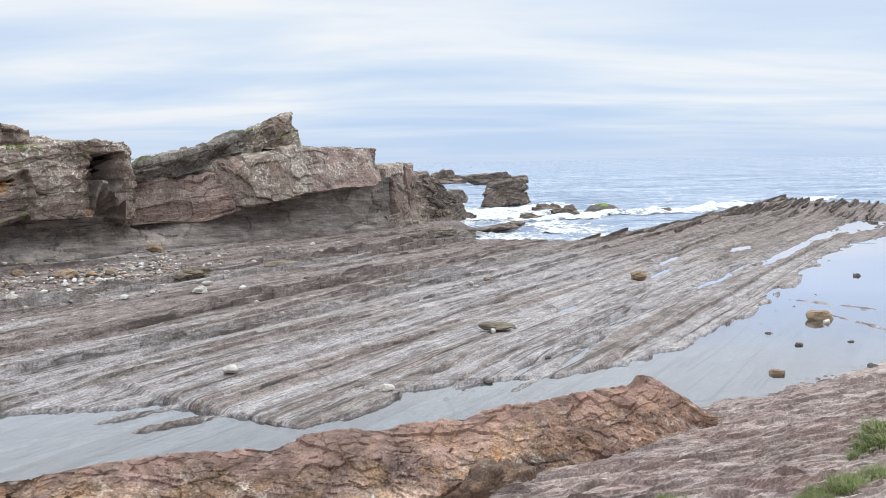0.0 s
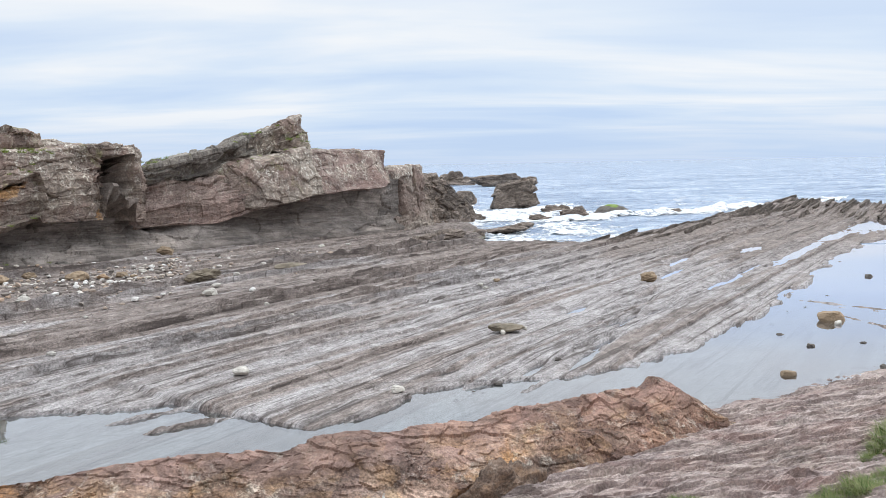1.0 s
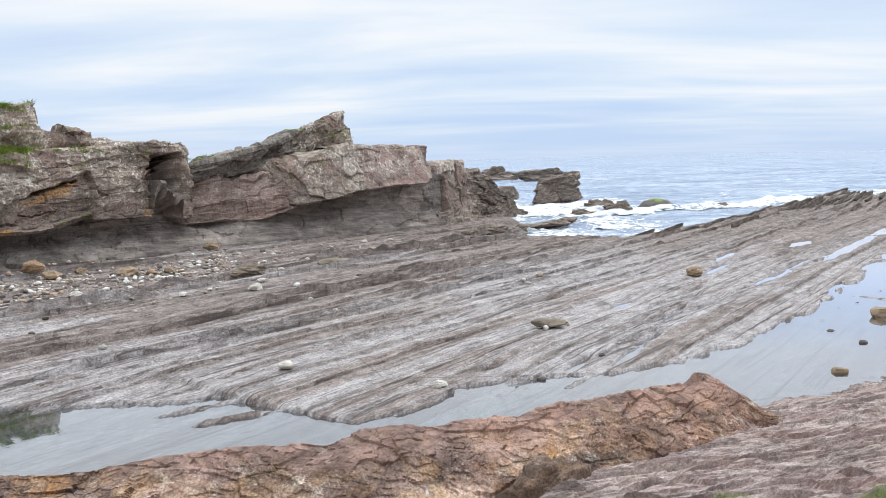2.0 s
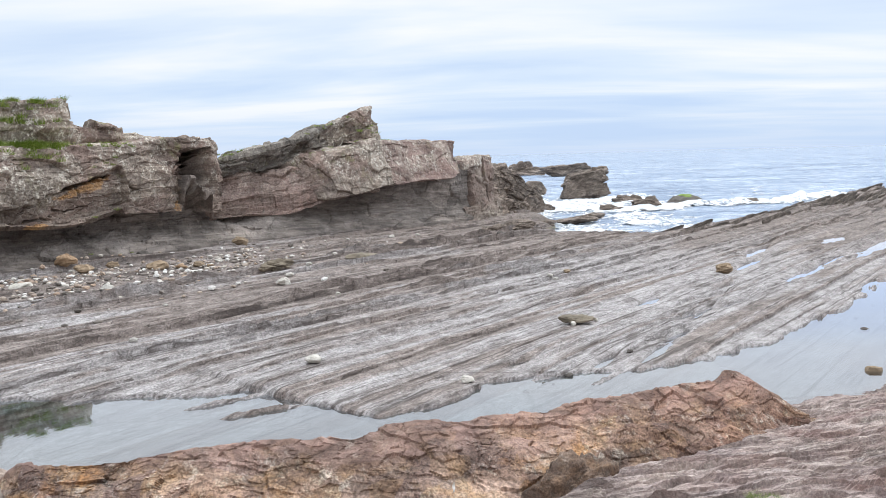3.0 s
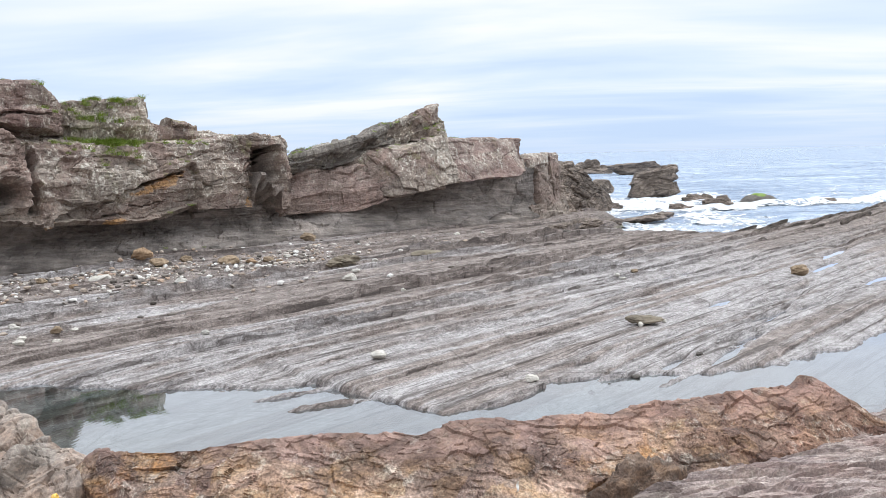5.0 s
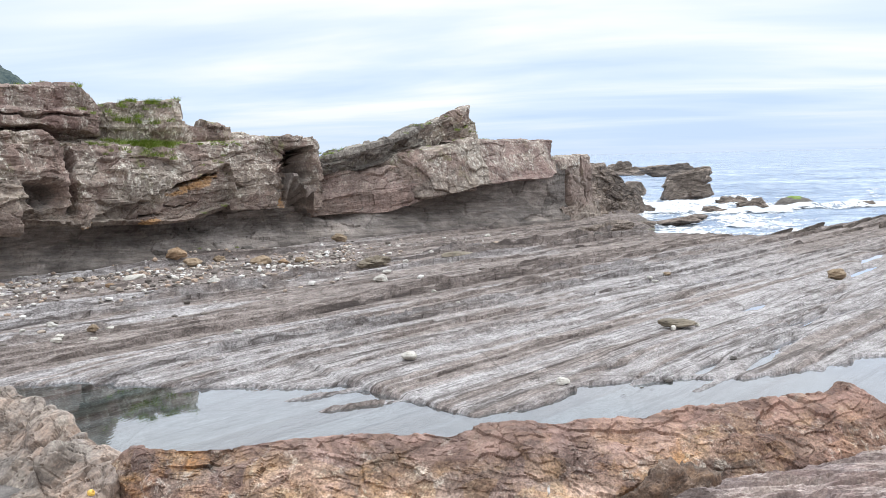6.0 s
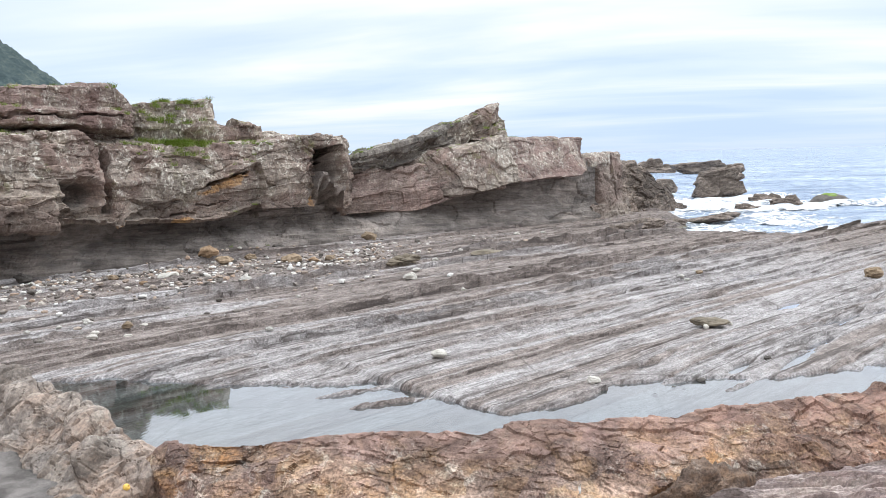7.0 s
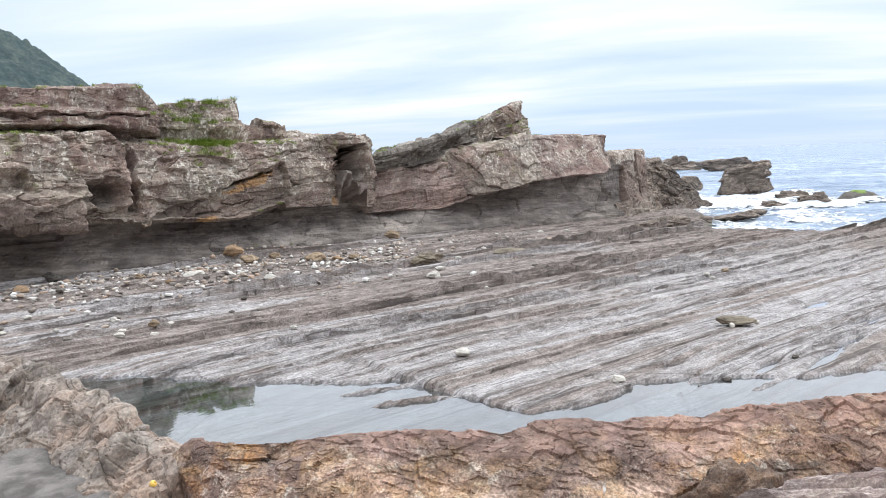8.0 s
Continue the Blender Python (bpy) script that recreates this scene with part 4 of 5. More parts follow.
    for key, value in (("tone", tone), ("rust", rust), ("bare_shaded", bare_shaded)):
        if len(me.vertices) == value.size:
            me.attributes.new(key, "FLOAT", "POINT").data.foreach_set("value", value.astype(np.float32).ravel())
    return me


def table(*pairs):
    return [p[0] for p in pairs], [p[1] for p in pairs]


def const(value):
    return [0, 100], [value, value]


def cliff_part(parent, name, v0, v1, gap, rails, rows, seed, material, label="", **more):
    v = np.arange(v0, v1, gap)
    return under(parent, name, rock_mesh(name, swept(v, rails, rows, seed, **more), material), label)


HEADLAND, FANG = 0.92, 0.955  # how far each cliff is drawn in towards the viewpoint


def headland():
    root = new("headland_cliff")
    root.matrix_world = ALONG
    tagged(root, "overhanging grey-brown sandstone cliff with dark undercut base and grass tufts", "cliff")
    foot = table((-4, 36.0), (7.3, 36.6), (10, 36.1), (13.5, 36.7), (17.7, 37.5), (21.3, 37.8), (24.5, 37.7), (28.2, 38.6), (31.5, 37.2))
    inner = table((-4, 36.4), (7, 37.2), (13, 38.2), (20, 39.2), (28, 40.2), (30, 41))
    low = table((-4, 2.2), (7, 2.2), (10.4, 2.0), (13, 1.70), (15.6, 1.57), (17.5, 1.42), (19.6, 1.50), (21.1, 1.95), (23.3, 1.83), (25.1, 1.9), (26.5, 1.5), (28.5, 1.6))
    under_lip = table((-4, 2.9), (7, 2.8), (13, 2.5), (18, 2.2), (21, 2.5), (26, 2.3), (29, 2.3))
    cliff_part(root, "shale_base", -4, 30.5, 0.08, [(foot, const(-1.0)), (foot, const(0.0)), (inner, const(1.1)), (inner, under_lip), (const(42), const(3.0))], (4, 22, 18, 8), 201, shale, "dark grey thin-bedded shale", bed=(0.10, 0.35, 0.0, 0.12), block=0.18, rough=0.09, fine=0.06, dip=(0.02, 0), grit=0.03, near=HEADLAND)
    front = table((-4, 32.9), (8, 34.9), (13, 36.2), (20, 37.8), (26.9, 38.6), (27.6, 38.9), (28.2, 39.6), (28.6, 42.5))
    brow = table((-4, 33.4), (8, 35.4), (12, 36.3), (12.9, 37.2), (20, 38.2), (26.9, 38.8), (27.6, 39.2), (28.2, 40.0), (28.6, 42.8))
    back = table((-4, 39.0), (25.4, 41.5), (28.2, 43.2))
    crown = table((-4, 6.0), (7.6, 5.85), (11.8, 5.9), (12.6, 5.5), (14.7, 5.37), (18.5, 5.45), (21.3, 5.45), (23.5, 5.65), (25.1, 5.82), (27.3, 5.85), (27.9, 5.6), (28.3, 5.1), (28.6, 4.0))
    crown_back = table((-4, 6.2), (12, 6.0), (16, 5.7), (20, 5.7), (24, 5.8), (27, 5.7), (28.2, 4.2))
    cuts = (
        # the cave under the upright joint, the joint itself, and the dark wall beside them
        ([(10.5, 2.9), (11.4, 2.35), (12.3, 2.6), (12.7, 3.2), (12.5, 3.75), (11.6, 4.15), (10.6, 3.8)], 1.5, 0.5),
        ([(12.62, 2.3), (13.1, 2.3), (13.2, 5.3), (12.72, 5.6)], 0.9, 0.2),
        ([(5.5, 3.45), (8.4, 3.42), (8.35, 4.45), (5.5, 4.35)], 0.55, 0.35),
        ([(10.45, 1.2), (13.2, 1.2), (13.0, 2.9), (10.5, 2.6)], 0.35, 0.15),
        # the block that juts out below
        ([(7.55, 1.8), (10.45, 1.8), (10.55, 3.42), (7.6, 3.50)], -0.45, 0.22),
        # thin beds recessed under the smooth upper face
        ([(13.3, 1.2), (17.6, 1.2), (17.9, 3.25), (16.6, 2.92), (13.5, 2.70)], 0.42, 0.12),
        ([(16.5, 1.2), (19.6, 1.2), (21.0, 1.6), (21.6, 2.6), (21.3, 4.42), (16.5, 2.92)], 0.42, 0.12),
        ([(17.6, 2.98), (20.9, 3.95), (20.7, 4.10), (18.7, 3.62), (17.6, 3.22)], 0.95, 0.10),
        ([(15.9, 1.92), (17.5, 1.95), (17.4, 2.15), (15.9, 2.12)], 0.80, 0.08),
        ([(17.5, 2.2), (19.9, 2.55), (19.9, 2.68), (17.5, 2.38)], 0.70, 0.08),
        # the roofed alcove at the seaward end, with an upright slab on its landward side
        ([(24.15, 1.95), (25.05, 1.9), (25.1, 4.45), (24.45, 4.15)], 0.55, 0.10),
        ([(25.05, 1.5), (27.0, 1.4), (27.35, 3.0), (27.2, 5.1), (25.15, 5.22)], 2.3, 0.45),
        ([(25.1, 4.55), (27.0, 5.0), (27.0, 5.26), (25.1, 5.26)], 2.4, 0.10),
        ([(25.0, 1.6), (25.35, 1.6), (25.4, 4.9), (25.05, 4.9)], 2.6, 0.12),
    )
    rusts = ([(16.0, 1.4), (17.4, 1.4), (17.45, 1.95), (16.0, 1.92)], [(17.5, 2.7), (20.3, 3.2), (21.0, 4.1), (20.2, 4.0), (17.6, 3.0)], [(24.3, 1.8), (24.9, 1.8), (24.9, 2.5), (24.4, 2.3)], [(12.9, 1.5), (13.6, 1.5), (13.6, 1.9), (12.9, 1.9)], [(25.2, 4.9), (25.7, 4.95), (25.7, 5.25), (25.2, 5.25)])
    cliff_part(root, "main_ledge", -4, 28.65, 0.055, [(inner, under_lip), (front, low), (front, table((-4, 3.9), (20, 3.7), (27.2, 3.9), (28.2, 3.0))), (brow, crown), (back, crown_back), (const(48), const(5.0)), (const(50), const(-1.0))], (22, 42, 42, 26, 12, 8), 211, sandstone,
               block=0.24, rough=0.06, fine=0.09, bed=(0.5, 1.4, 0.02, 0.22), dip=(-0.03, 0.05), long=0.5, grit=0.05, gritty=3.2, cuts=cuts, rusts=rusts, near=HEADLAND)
    up_front = table((-4, 35.3), (13.6, 37.3), (14.4, 37.9), (15.0, 38.6), (15.9, 40.5))
    up_deep = table((-4, 36.6), (14.0, 38.8), (15.2, 39.4), (15.9, 41))
    up_brow = table((-4, 36.2), (13.8, 37.9), (14.6, 38.6), (15.3, 39.4), (15.9, 41.2))
    cliff_part(root, "upper_ledge", -4, 15.95, 0.06, [(const(39.8), const(5.2)), (up_deep, const(5.6)), (up_deep, table((-4, 6.2), (12, 6.05), (14, 5.85), (15.9, 5.6))), (up_front, table((-4, 6.35), (12, 6.2), (14, 6.0), (15.9, 5.7))), (up_front, const(6.9)), (up_brow, const(7.05)), (up_brow, table((-4, 7.75), (8.5, 7.85), (12, 7.97), (14.0, 8.05), (14.5, 7.75), (15.0, 7.6), (15.5, 7.0), (15.9, 6.4))), (const(44), const(8.0)), (const(50), const(6.0))], (10, 10, 10, 14, 10, 20, 16, 8), 221, maroon_rock,
               "maroon-grey sandstone ledge", block=0.16, rough=0.06, fine=0.05, bed=(0.3, 0.9, 0.02, 0.16), dip=(0.01, 0.05), cuts=(([(-4, 6.62), (14.2, 6.58), (14.2, 6.72), (-4, 6.80)], 0.35, 0.06),), near=HEADLAND)
    cliff_part(root, "rock_knob", 14.6, 20.0, 0.065, [(const(39.4), const(5.0)), (table((14.6, 39.6), (16, 38.9), (19.2, 38.8), (19.9, 40.2)), const(6.2)), (table((14.6, 39.8), (16, 39.2), (19.3, 39.0), (19.95, 40.6)), table((14.6, 7.25), (16.3, 7.38), (17.2, 7.45), (18.7, 7.72), (19.5, 7.66), (19.8, 6.5), (19.95, 6.3))), (const(43), const(7.0)), (const(45), const(5.0))], (10, 22, 16, 6), 231, sandstone, block=0.30, rough=0.09, long=1.0, near=HEADLAND)
    cliff_part(root, "rock_step", 19.0, 23.4, 0.07, [(const(39.6), const(4.9)), (table((19.0, 39.2), (22.3, 39.4), (23.3, 40.4)), const(5.8)), (table((19.0, 39.4), (22.3, 39.7), (23.3, 40.8)), table((19.0, 6.6), (20.5, 6.42), (21.9, 6.5), (22.3, 6.35), (22.7, 5.9), (23.35, 5.6))), (const(43), const(6.0)), (const(45), const(5.0))], (8, 16, 12, 5), 241, sandstone, block=0.3, rough=0.08, long=1.4, near=HEADLAND)
    cliff_part(root, "rear_step", 22.0, 26.3, 0.08, [(const(40.3), const(4.8)), (const(40.3), const(5.5)), (const(40.7), table((22.0, 6.4), (22.8, 6.1), (23.9, 6.2), (24.6, 5.95), (25.2, 6.05), (25.8, 5.85), (26.3, 5.3))), (const(44), const(5.0))], (8, 12, 6), 245, sandstone, block=0.25, rough=0.08, long=1.2, near=HEADLAND)
    return root


def fang_cliff():
    root = new("fang_cliff")
    root.matrix_world = ALONG
    tagged(root, "grey-brown cliff with pointed crest and maroon block above shale", "cliff")
    foot = table((24, 40.6), (27.7, 37.4), (30.5, 36.2), (34, 35.1), (38, 33.9), (42.5, 33.9), (48, 33.7), (52, 33.8))
    inner = table((24, 42), (27.7, 39.6), (30.5, 37.4), (34, 36.2), (38, 34.9), (42, 34.7), (47, 34.6), (52, 34.8))
    roof = table((24, 1.6), (31, 1.7), (33, 2.4), (38.3, 3.3), (43.5, 4.1), (47, 3.9), (52, 3.0))
    cliff_part(root, "shale_base", 24, 45.2, 0.075, [(foot, const(-0.9)), (foot, const(0.1)), (inner, const(1.2)), (inner, roof), (const(40), const(3.5))], (4, 18, 28, 8), 301, shale, "dark grey thin-bedded shale", bed=(0.10, 0.32, 0.0, 0.06), block=0.16, rough=0.06, fine=0.03, dip=(-0.02, 0), grit=0.012, near=FANG)
    lip = table((24.5, 40.5), (26, 39.0), (30, 37.6), (32.5, 35.8), (34.5, 34.9), (36, 34.6))
    cliff_part(root, "front_ledge", 25.0, 36.2, 0.06, [(inner, roof), (lip, table((24.5, 1.2), (31, 1.25), (33, 2.0), (36, 2.4))), (table((24.5, 41), (26, 39.0), (30, 37.8), (32.5, 36.1), (36, 35.0)), table((24.5, 2.0), (27, 2.3), (31, 2.5), (36, 3.6))), (table((24.5, 41.5), (28, 39.5), (32.5, 37.6), (36, 36.5)), table((24.5, 2.8), (26.5, 3.6), (28.5, 4.05), (30.5, 3.6), (32.5, 4.0), (36, 5.0))), (const(43), const(4.4))], (14, 26, 30, 14), 311, ledge_rock,
               "reddish-brown thin-bedded ledge", block=0.20, rough=0.06, bed=(0.2, 0.6, 0.05, 0.30), dip=(-0.05, 0.15), long=0.4, near=FANG)
    low = table((33, 2.1), (34.4, 2.26), (36.2, 2.65), (39.4, 2.85), (42, 2.9), (43.2, 3.15), (46, 3.3))
    fr = table((33, 35.6), (34.5, 34.5), (42.4, 33.45), (43.2, 33.9), (44.5, 35.0), (44.8, 35.6), (45.0, 37))
    br = table((33, 37.5), (36, 36.0), (44.5, 35.1), (44.8, 35.7), (45.0, 38))
    cliff_part(root, "maroon_block", 36.2, 45.05, 0.06, [(inner, roof), (fr, low), (br, table((33, 4.2), (35, 5.1), (37, 5.58), (41, 5.5), (44.6, 5.46), (45.0, 5.3))), (const(41), table((33, 5.2), (37, 5.8), (46, 5.5))), (const(46), const(2.5))], (14, 58, 14, 6), 321, maroon_rock,
               "smooth maroon sandstone block with pale lichen", block=0.10, rough=0.04, fine=0.03, bed=(0.6, 1.6, 0.0, 0.10), dip=(-0.09, -0.4), near=FANG)
    cliff_part(root, "buttress", 31.6, 37.4, 0.055, [(inner, roof), (table((31.6, 37.4), (32.6, 35.6), (34.5, 34.4), (37.1, 33.9), (37.4, 34.9)), low), (table((31.6, 38), (33, 36.5), (35, 35.7), (37.1, 35.4), (37.4, 36.2)), table((31.6, 3.2), (32.6, 3.9), (33.4, 4.6), (35, 5.15), (37, 5.6), (37.4, 5.5))), (const(40), const(5.3)), (const(44), const(3.0))], (14, 56, 12, 6), 325, sandstone,
               "grey lichen-streaked buttress with upright joints", block=0.20, rough=0.05, fine=0.06, bed=(0.5, 1.5, 0.0, 0.12), dip=(-0.09, -0.3), long=1.2, near=FANG)
    crest = table((25.5, 4.3), (27.9, 4.6), (30, 5.05), (33.1, 5.7), (34.5, 6.35), (37, 7.15), (38.2, 7.6), (38.9, 7.8), (39.3, 7.4), (39.6, 6.0))
    wall = [(const(40.6), const(2.6)), (table((25.5, 39.4), (30, 38.8), (33, 38.4), (34.5, 38.0), (38.4, 37.0), (39.3, 37.4), (39.6, 38.2)), table((25.5, 3.2), (33, 4.2), (39.6, 5.2))), (table((25.5, 38.9), (30, 38.3), (33, 37.9), (38.4, 37.4), (39.3, 37.9), (39.6, 38.6)), crest), (table((25.5, 39.9), (38.4, 38.7), (39.6, 39.0)), table((25.5, 4.1), (30, 4.9), (33, 5.5), (38.9, 7.7), (39.6, 5.8))), (const(46), const(2.0))]
    cliff_part(root, "dark_crest_slab", 25.5, 34.9, 0.055, wall, (12, 56, 12, 10), 331, crest_rock,
               "dark grey crest slab", block=0.45, rough=0.10, fine=0.14, bed=(0.4, 1.1, 0.05, 0.5), dip=(-0.30, 0.1), long=0.6, near=FANG)
    cliff_part(root, "pointed_crest", 34.4, 39.65, 0.05, wall, (12, 60, 12, 10), 333, sandstone,
               "pointed grey crest with lichen", block=0.30, rough=0.08, fine=0.09, bed=(0.4, 1.1, 0.05, 0.35), dip=(-0.30, 0.1), long=0.9, near=FANG)
    cliff_part(root, "end_pillar", 44.2, 49.3, 0.065, [(const(33.4), const(-0.9)), (table((44.2, 34.6), (45.2, 34.2), (48.4, 34.4), (49.2, 36.0)), const(1.3)), (table((44.2, 35), (45.2, 34.8), (48.6, 35.0), (49.2, 36.6)), table((44.2, 4.0), (45.7, 4.28), (48.4, 4.5), (48.9, 4.3), (49.25, 2.5))), (const(40), const(4.0)), (const(44), const(1.0))], (18, 28, 12, 6), 341, sandstone,
               "weathered grey-brown pillar", block=0.20, rough=0.06, bed=(0.5, 1.4, 0.02, 0.20), dip=(0.1, 0.3), long=1.2, cuts=(([(44.0, 0.9), (45.6, 0.9), (45.9, 3.3), (44.0, 3.6)], 1.2, 0.4), ([(47.0, 1.2), (47.25, 1.2), (47.35, 4.3), (47.1, 4.3)], 0.5, 0.1)), near=FANG)
    cliff_part(root, "tail_rock", 48.6, 58.6, 0.055, [(table((49, 34), (58, 35.5)), const(-1.0)), (table((49, 35), (54, 35.2), (58, 36)), table((49, 1.2), (54, 1.0), (58, 0.2))), (table((49, 36), (54, 36), (58, 36.6)), table((49.4, 3.0), (50.7, 3.35), (51.8, 3.6), (53.2, 2.9), (54.3, 2.45), (55.5, 1.9), (57.3, 1.3), (58.2, 0.4), (58.6, -0.6))), (const(40), table((49, 3), (52, 3.2), (58, -0.6)))  , (const(43), const(-1.0))], (22, 44, 26, 6), 351, stack_rock,
               "brown bedded rock stepping down to the surf", block=0.26, rough=0.05, fine=0.12, bed=(0.25, 0.65, 0.08, 0.45), dip=(0.22, 0.3), damp=0.3, near=FANG)
    return root


headland()
fang_cliff()


# ------------------------------------------------------------------ loose rocks and boulders


def boulder_mesh(name, size, seed, material, segs=20, rough=0.06, cuts=9, beds=0.0, planes=(), smooth=True):
    """An angular stone: a ball cut by random planes, then roughened. It stands on z = 0."""
    rng = np.random.RandomState(seed)
    th = np.linspace(0.02, math.pi - 0.02, segs)[:, None]
    ph = np.linspace(0, math.tau, 2 * segs + 1)[None, :]
    D = np.stack([np.sin(th) * np.cos(ph), np.sin(th) * np.sin(ph), np.cos(th) * np.ones_like(ph)], -1)
    r = np.full(D.shape[:2], 1.0)
    for _ in range(cuts):
        n = rng.normal(size=3); n /= np.linalg.norm(n)
        r = np.minimum(r, rng.uniform(0.62, 0.9) / np.maximum(D @ n, 1e-3))
    for a, b, c, d in planes:
        r = np.minimum(r, d / np.maximum(D @ (np.array((a, b, c)) / math.sqrt(a * a + b * b + c * c)), 1e-3))
    P = D * r[..., None] * np.array(size) * 0.56
    bump = rough * min(size) * fbm(seed, 4, D[..., 0] * 2.2 + seed, D[..., 1] * 2.2, D[..., 2] * 2.2, gain=0.55)
    if beds:
        z = (P[..., 2] + 0.2 * P[..., 0]) / (0.2 * size[2])
        bump = bump + 1.8 * beds * blocks(seed + 1, 0.8, 6.0, P[..., 0] * 3.0 / size[0], P[..., 1] * 3.0 / size[1], z)
    P = P + D * bump[..., None]
    P[:, -1] = P[:, 0]
    P[..., 2] -= P[..., 2].min() * 0.8
    return grid_mesh(name, P[:, ::-1], material, smooth=smooth)


def boulder(name, label, v, u, z, size, seed, material, turn=0, tilt=0, category="rock", **more):
    ob = new(name, boulder_mesh(name, size, seed, material, **more))
    ob.matrix_world = ALONG @ pose(v, u, z, tilt, 0, turn)
    return tagged(ob, label, category)


# ------------------------------------------------------------------ the hogback and the blocks at the pool's end


def hogback():
    root = new("hogback_rock")
    root.matrix_world = ALONG
    tagged(root, "red-brown rock ridge with ochre patches beside the pool", "rock ridge")
    v = np.arange(3.72, 13.92, 0.02)
    line = crest_line(v) + 0.05 * fbm(121, 4, v * 0.9, v * 0.0)
    top = np.interp(v, [3.72, 3.8, 4.0, 6, 8, 10, 11.5, 12.05, 12.2, 12.9, 13.5, 13.9], [0.1, 0.7, 0.9, 1.0, 1.0, 1.0, 1.05, 1.12, 1.02, 0.50, 0.12, -0.4]) + 0.025 * fbm(123, 4, v * 1.5, v * 0.0)
    shelf = np.interp(v, [3, 8, 10, 12.5, 13.5], [0.55, 0.65, 0.75, 0.55, 0.3]) + 0.15 * fbm(125, 3, v * 0.6, v * 0.0)
    pts = lambda a: (v, a)
    rails = [(pts(line - np.interp(v, [3, 7, 9, 13], [3.4, 3.0, 2.0, 1.3])), pts(v * 0 - 0.25)), (pts(line - shelf - 0.45), pts(top * 0.5)), (pts(line - shelf), pts(top - 0.22)), (pts(line), pts(top)), (pts(line + 0.45), pts(top * 0.3 - 0.2)), (pts(line + 1.0), pts(v * 0 - 0.9))]
    P = swept(v, rails, (50, 44, 50, 18, 8), 501, bed=(0.06, 0.20, 0.0, 0.035), block=0.040, rough=0.03, dip=(0.20, -0.5), fine=0.030, grain=1.5, cell=1.7, long=0.7, damp=0.1, strike=crest_line(v), grit=0.020, gritty=10, lean=1.9, cleft=0.0, worn=0.10)
    under(root, "ridge_body", rock_mesh("ridge_body", P, red_rock))
    return root


def end_blocks():
    root = new("blocky_shore_rock")
    root.matrix_world = ALONG @ pose(0, 0, 0, 0, 0, 90)
    tagged(root, "grey-beige jointed rocks with rounded blocks at the pool's end", "shore rock")
    u = np.arange(9.5, 18.0, 0.028)
    line = np.interp(u, [9.4, 10.2, 11.6, 13.4, 15.7, 19], [3.6, 4.0, 3.75, 3.75, 3.4, 2.4]) + 0.15 * fbm(141, 3, u * 0.8, u * 0.0)
    tall = np.interp(u, [9.5, 9.9, 10.4, 11, 12.5, 14, 18], [0.1, 0.6, 0.8, 0.85, 1.0, 1.08, 1.1])
    pts = lambda a: (u, a)
    rails = [(pts(-line - 0.9), pts(u * 0 - 0.8)), (pts(-line - 0.30), pts(tall * 0.5)), (pts(-line), pts(tall)), (pts(-line + 0.4), pts(tall * 0.88)), (pts(-line + 0.95), pts(tall * 0.2 + 0.1)), (pts(-line + 1.6), pts(u * 0 - 0.4))]
    P = swept(u, rails, (10, 12, 22, 30, 20), 551, bed=(0.2, 0.5, 0.0, 0.05), block=0.09, rough=0.03, dip=(0.15, 0.1), fine=0.035, grain=1.2, cell=1.6, long=1.5, grit=0.008, gritty=7, lean=1.0, cleft=0.4, worn=0.28)
    under(root, "block_body", rock_mesh("block_body", P, grey_rock))
    return root


def bulge(v, u, z, size, seed, turn):
    ob = new("bulging_rock", boulder_mesh("bulging_rock", size, seed, gully_rock, segs=70, rough=0.10, cuts=9, beds=0.035, smooth=False))
    ob.matrix_world = ALONG @ pose(v, u, z, 8, 0, turn)
    return tagged(ob, "rounded red-brown rock at the mouth of the gully", "rock")


def sand_hollow():
    """Grey grit gathered in the hollow beside the blocks."""
    k = Nodes("grey_grit")
    grain = k.noise(k.coord, 60, 5, 0.75)
    damp = k.noise(k.mapped((1, 1, 1)), 1.8, 6, 0.6)
    colour = k.mix(0.7, k.ramp(damp, (0.4, (0.095, 0.086, 0.080)), (0.6, (0.22, 0.202, 0.190))), k.ramp(grain, (0.38, (0.5, 0.5, 0.5)), (0.62, (1.4, 1.4, 1.4))), "MULTIPLY")
    mat = k.surface(colour, 0.9, k.bump(grain, 0.8, 0.02), gloss=0.3)
    v, u = np.meshgrid(np.arange(-0.4, 4.4, 0.05), np.arange(7.4, 14.0, 0.05))
    d = np.hypot((v - 2.5) / 0.85, (u - 11.5) / 1.8) + 0.25 * fbm(161, 3, v * 1.3, u * 1.3)
    z = 0.30 + 0.04 * fbm(163, 3, v, u) + 0.008 * fbm(165, 3, v * 7, u * 7) - 0.3 * step(0.75, 1.15, d)
    ob = new("grit_patch", grid_mesh("grit_patch", np.stack([v, u, z], -1), mat, smooth=False))
    ob.matrix_world = ALONG
    return tagged(ob, "dark grey grit lying in the hollow between rocks", "grit", kind="structure")


hogback()
end_blocks()
sand_hollow()
bulge(8.6, 4.95, -0.62, (1.7, 1.1, 1.5), 571, -20)

# ------------------------------------------------------------------ rocks in the sea


def sea_rock(name, label, v, u, z, size, seed, turn=0, category="rock", material=None, **more):
    x, y = local_to_world(v, u)
    ob = new(name, boulder_mesh(name, size, seed, material or stack_rock, smooth=False, **more))
    ob.matrix_world = pose(x, y, z, 0, 0, turn)
    return tagged(ob, label, category)


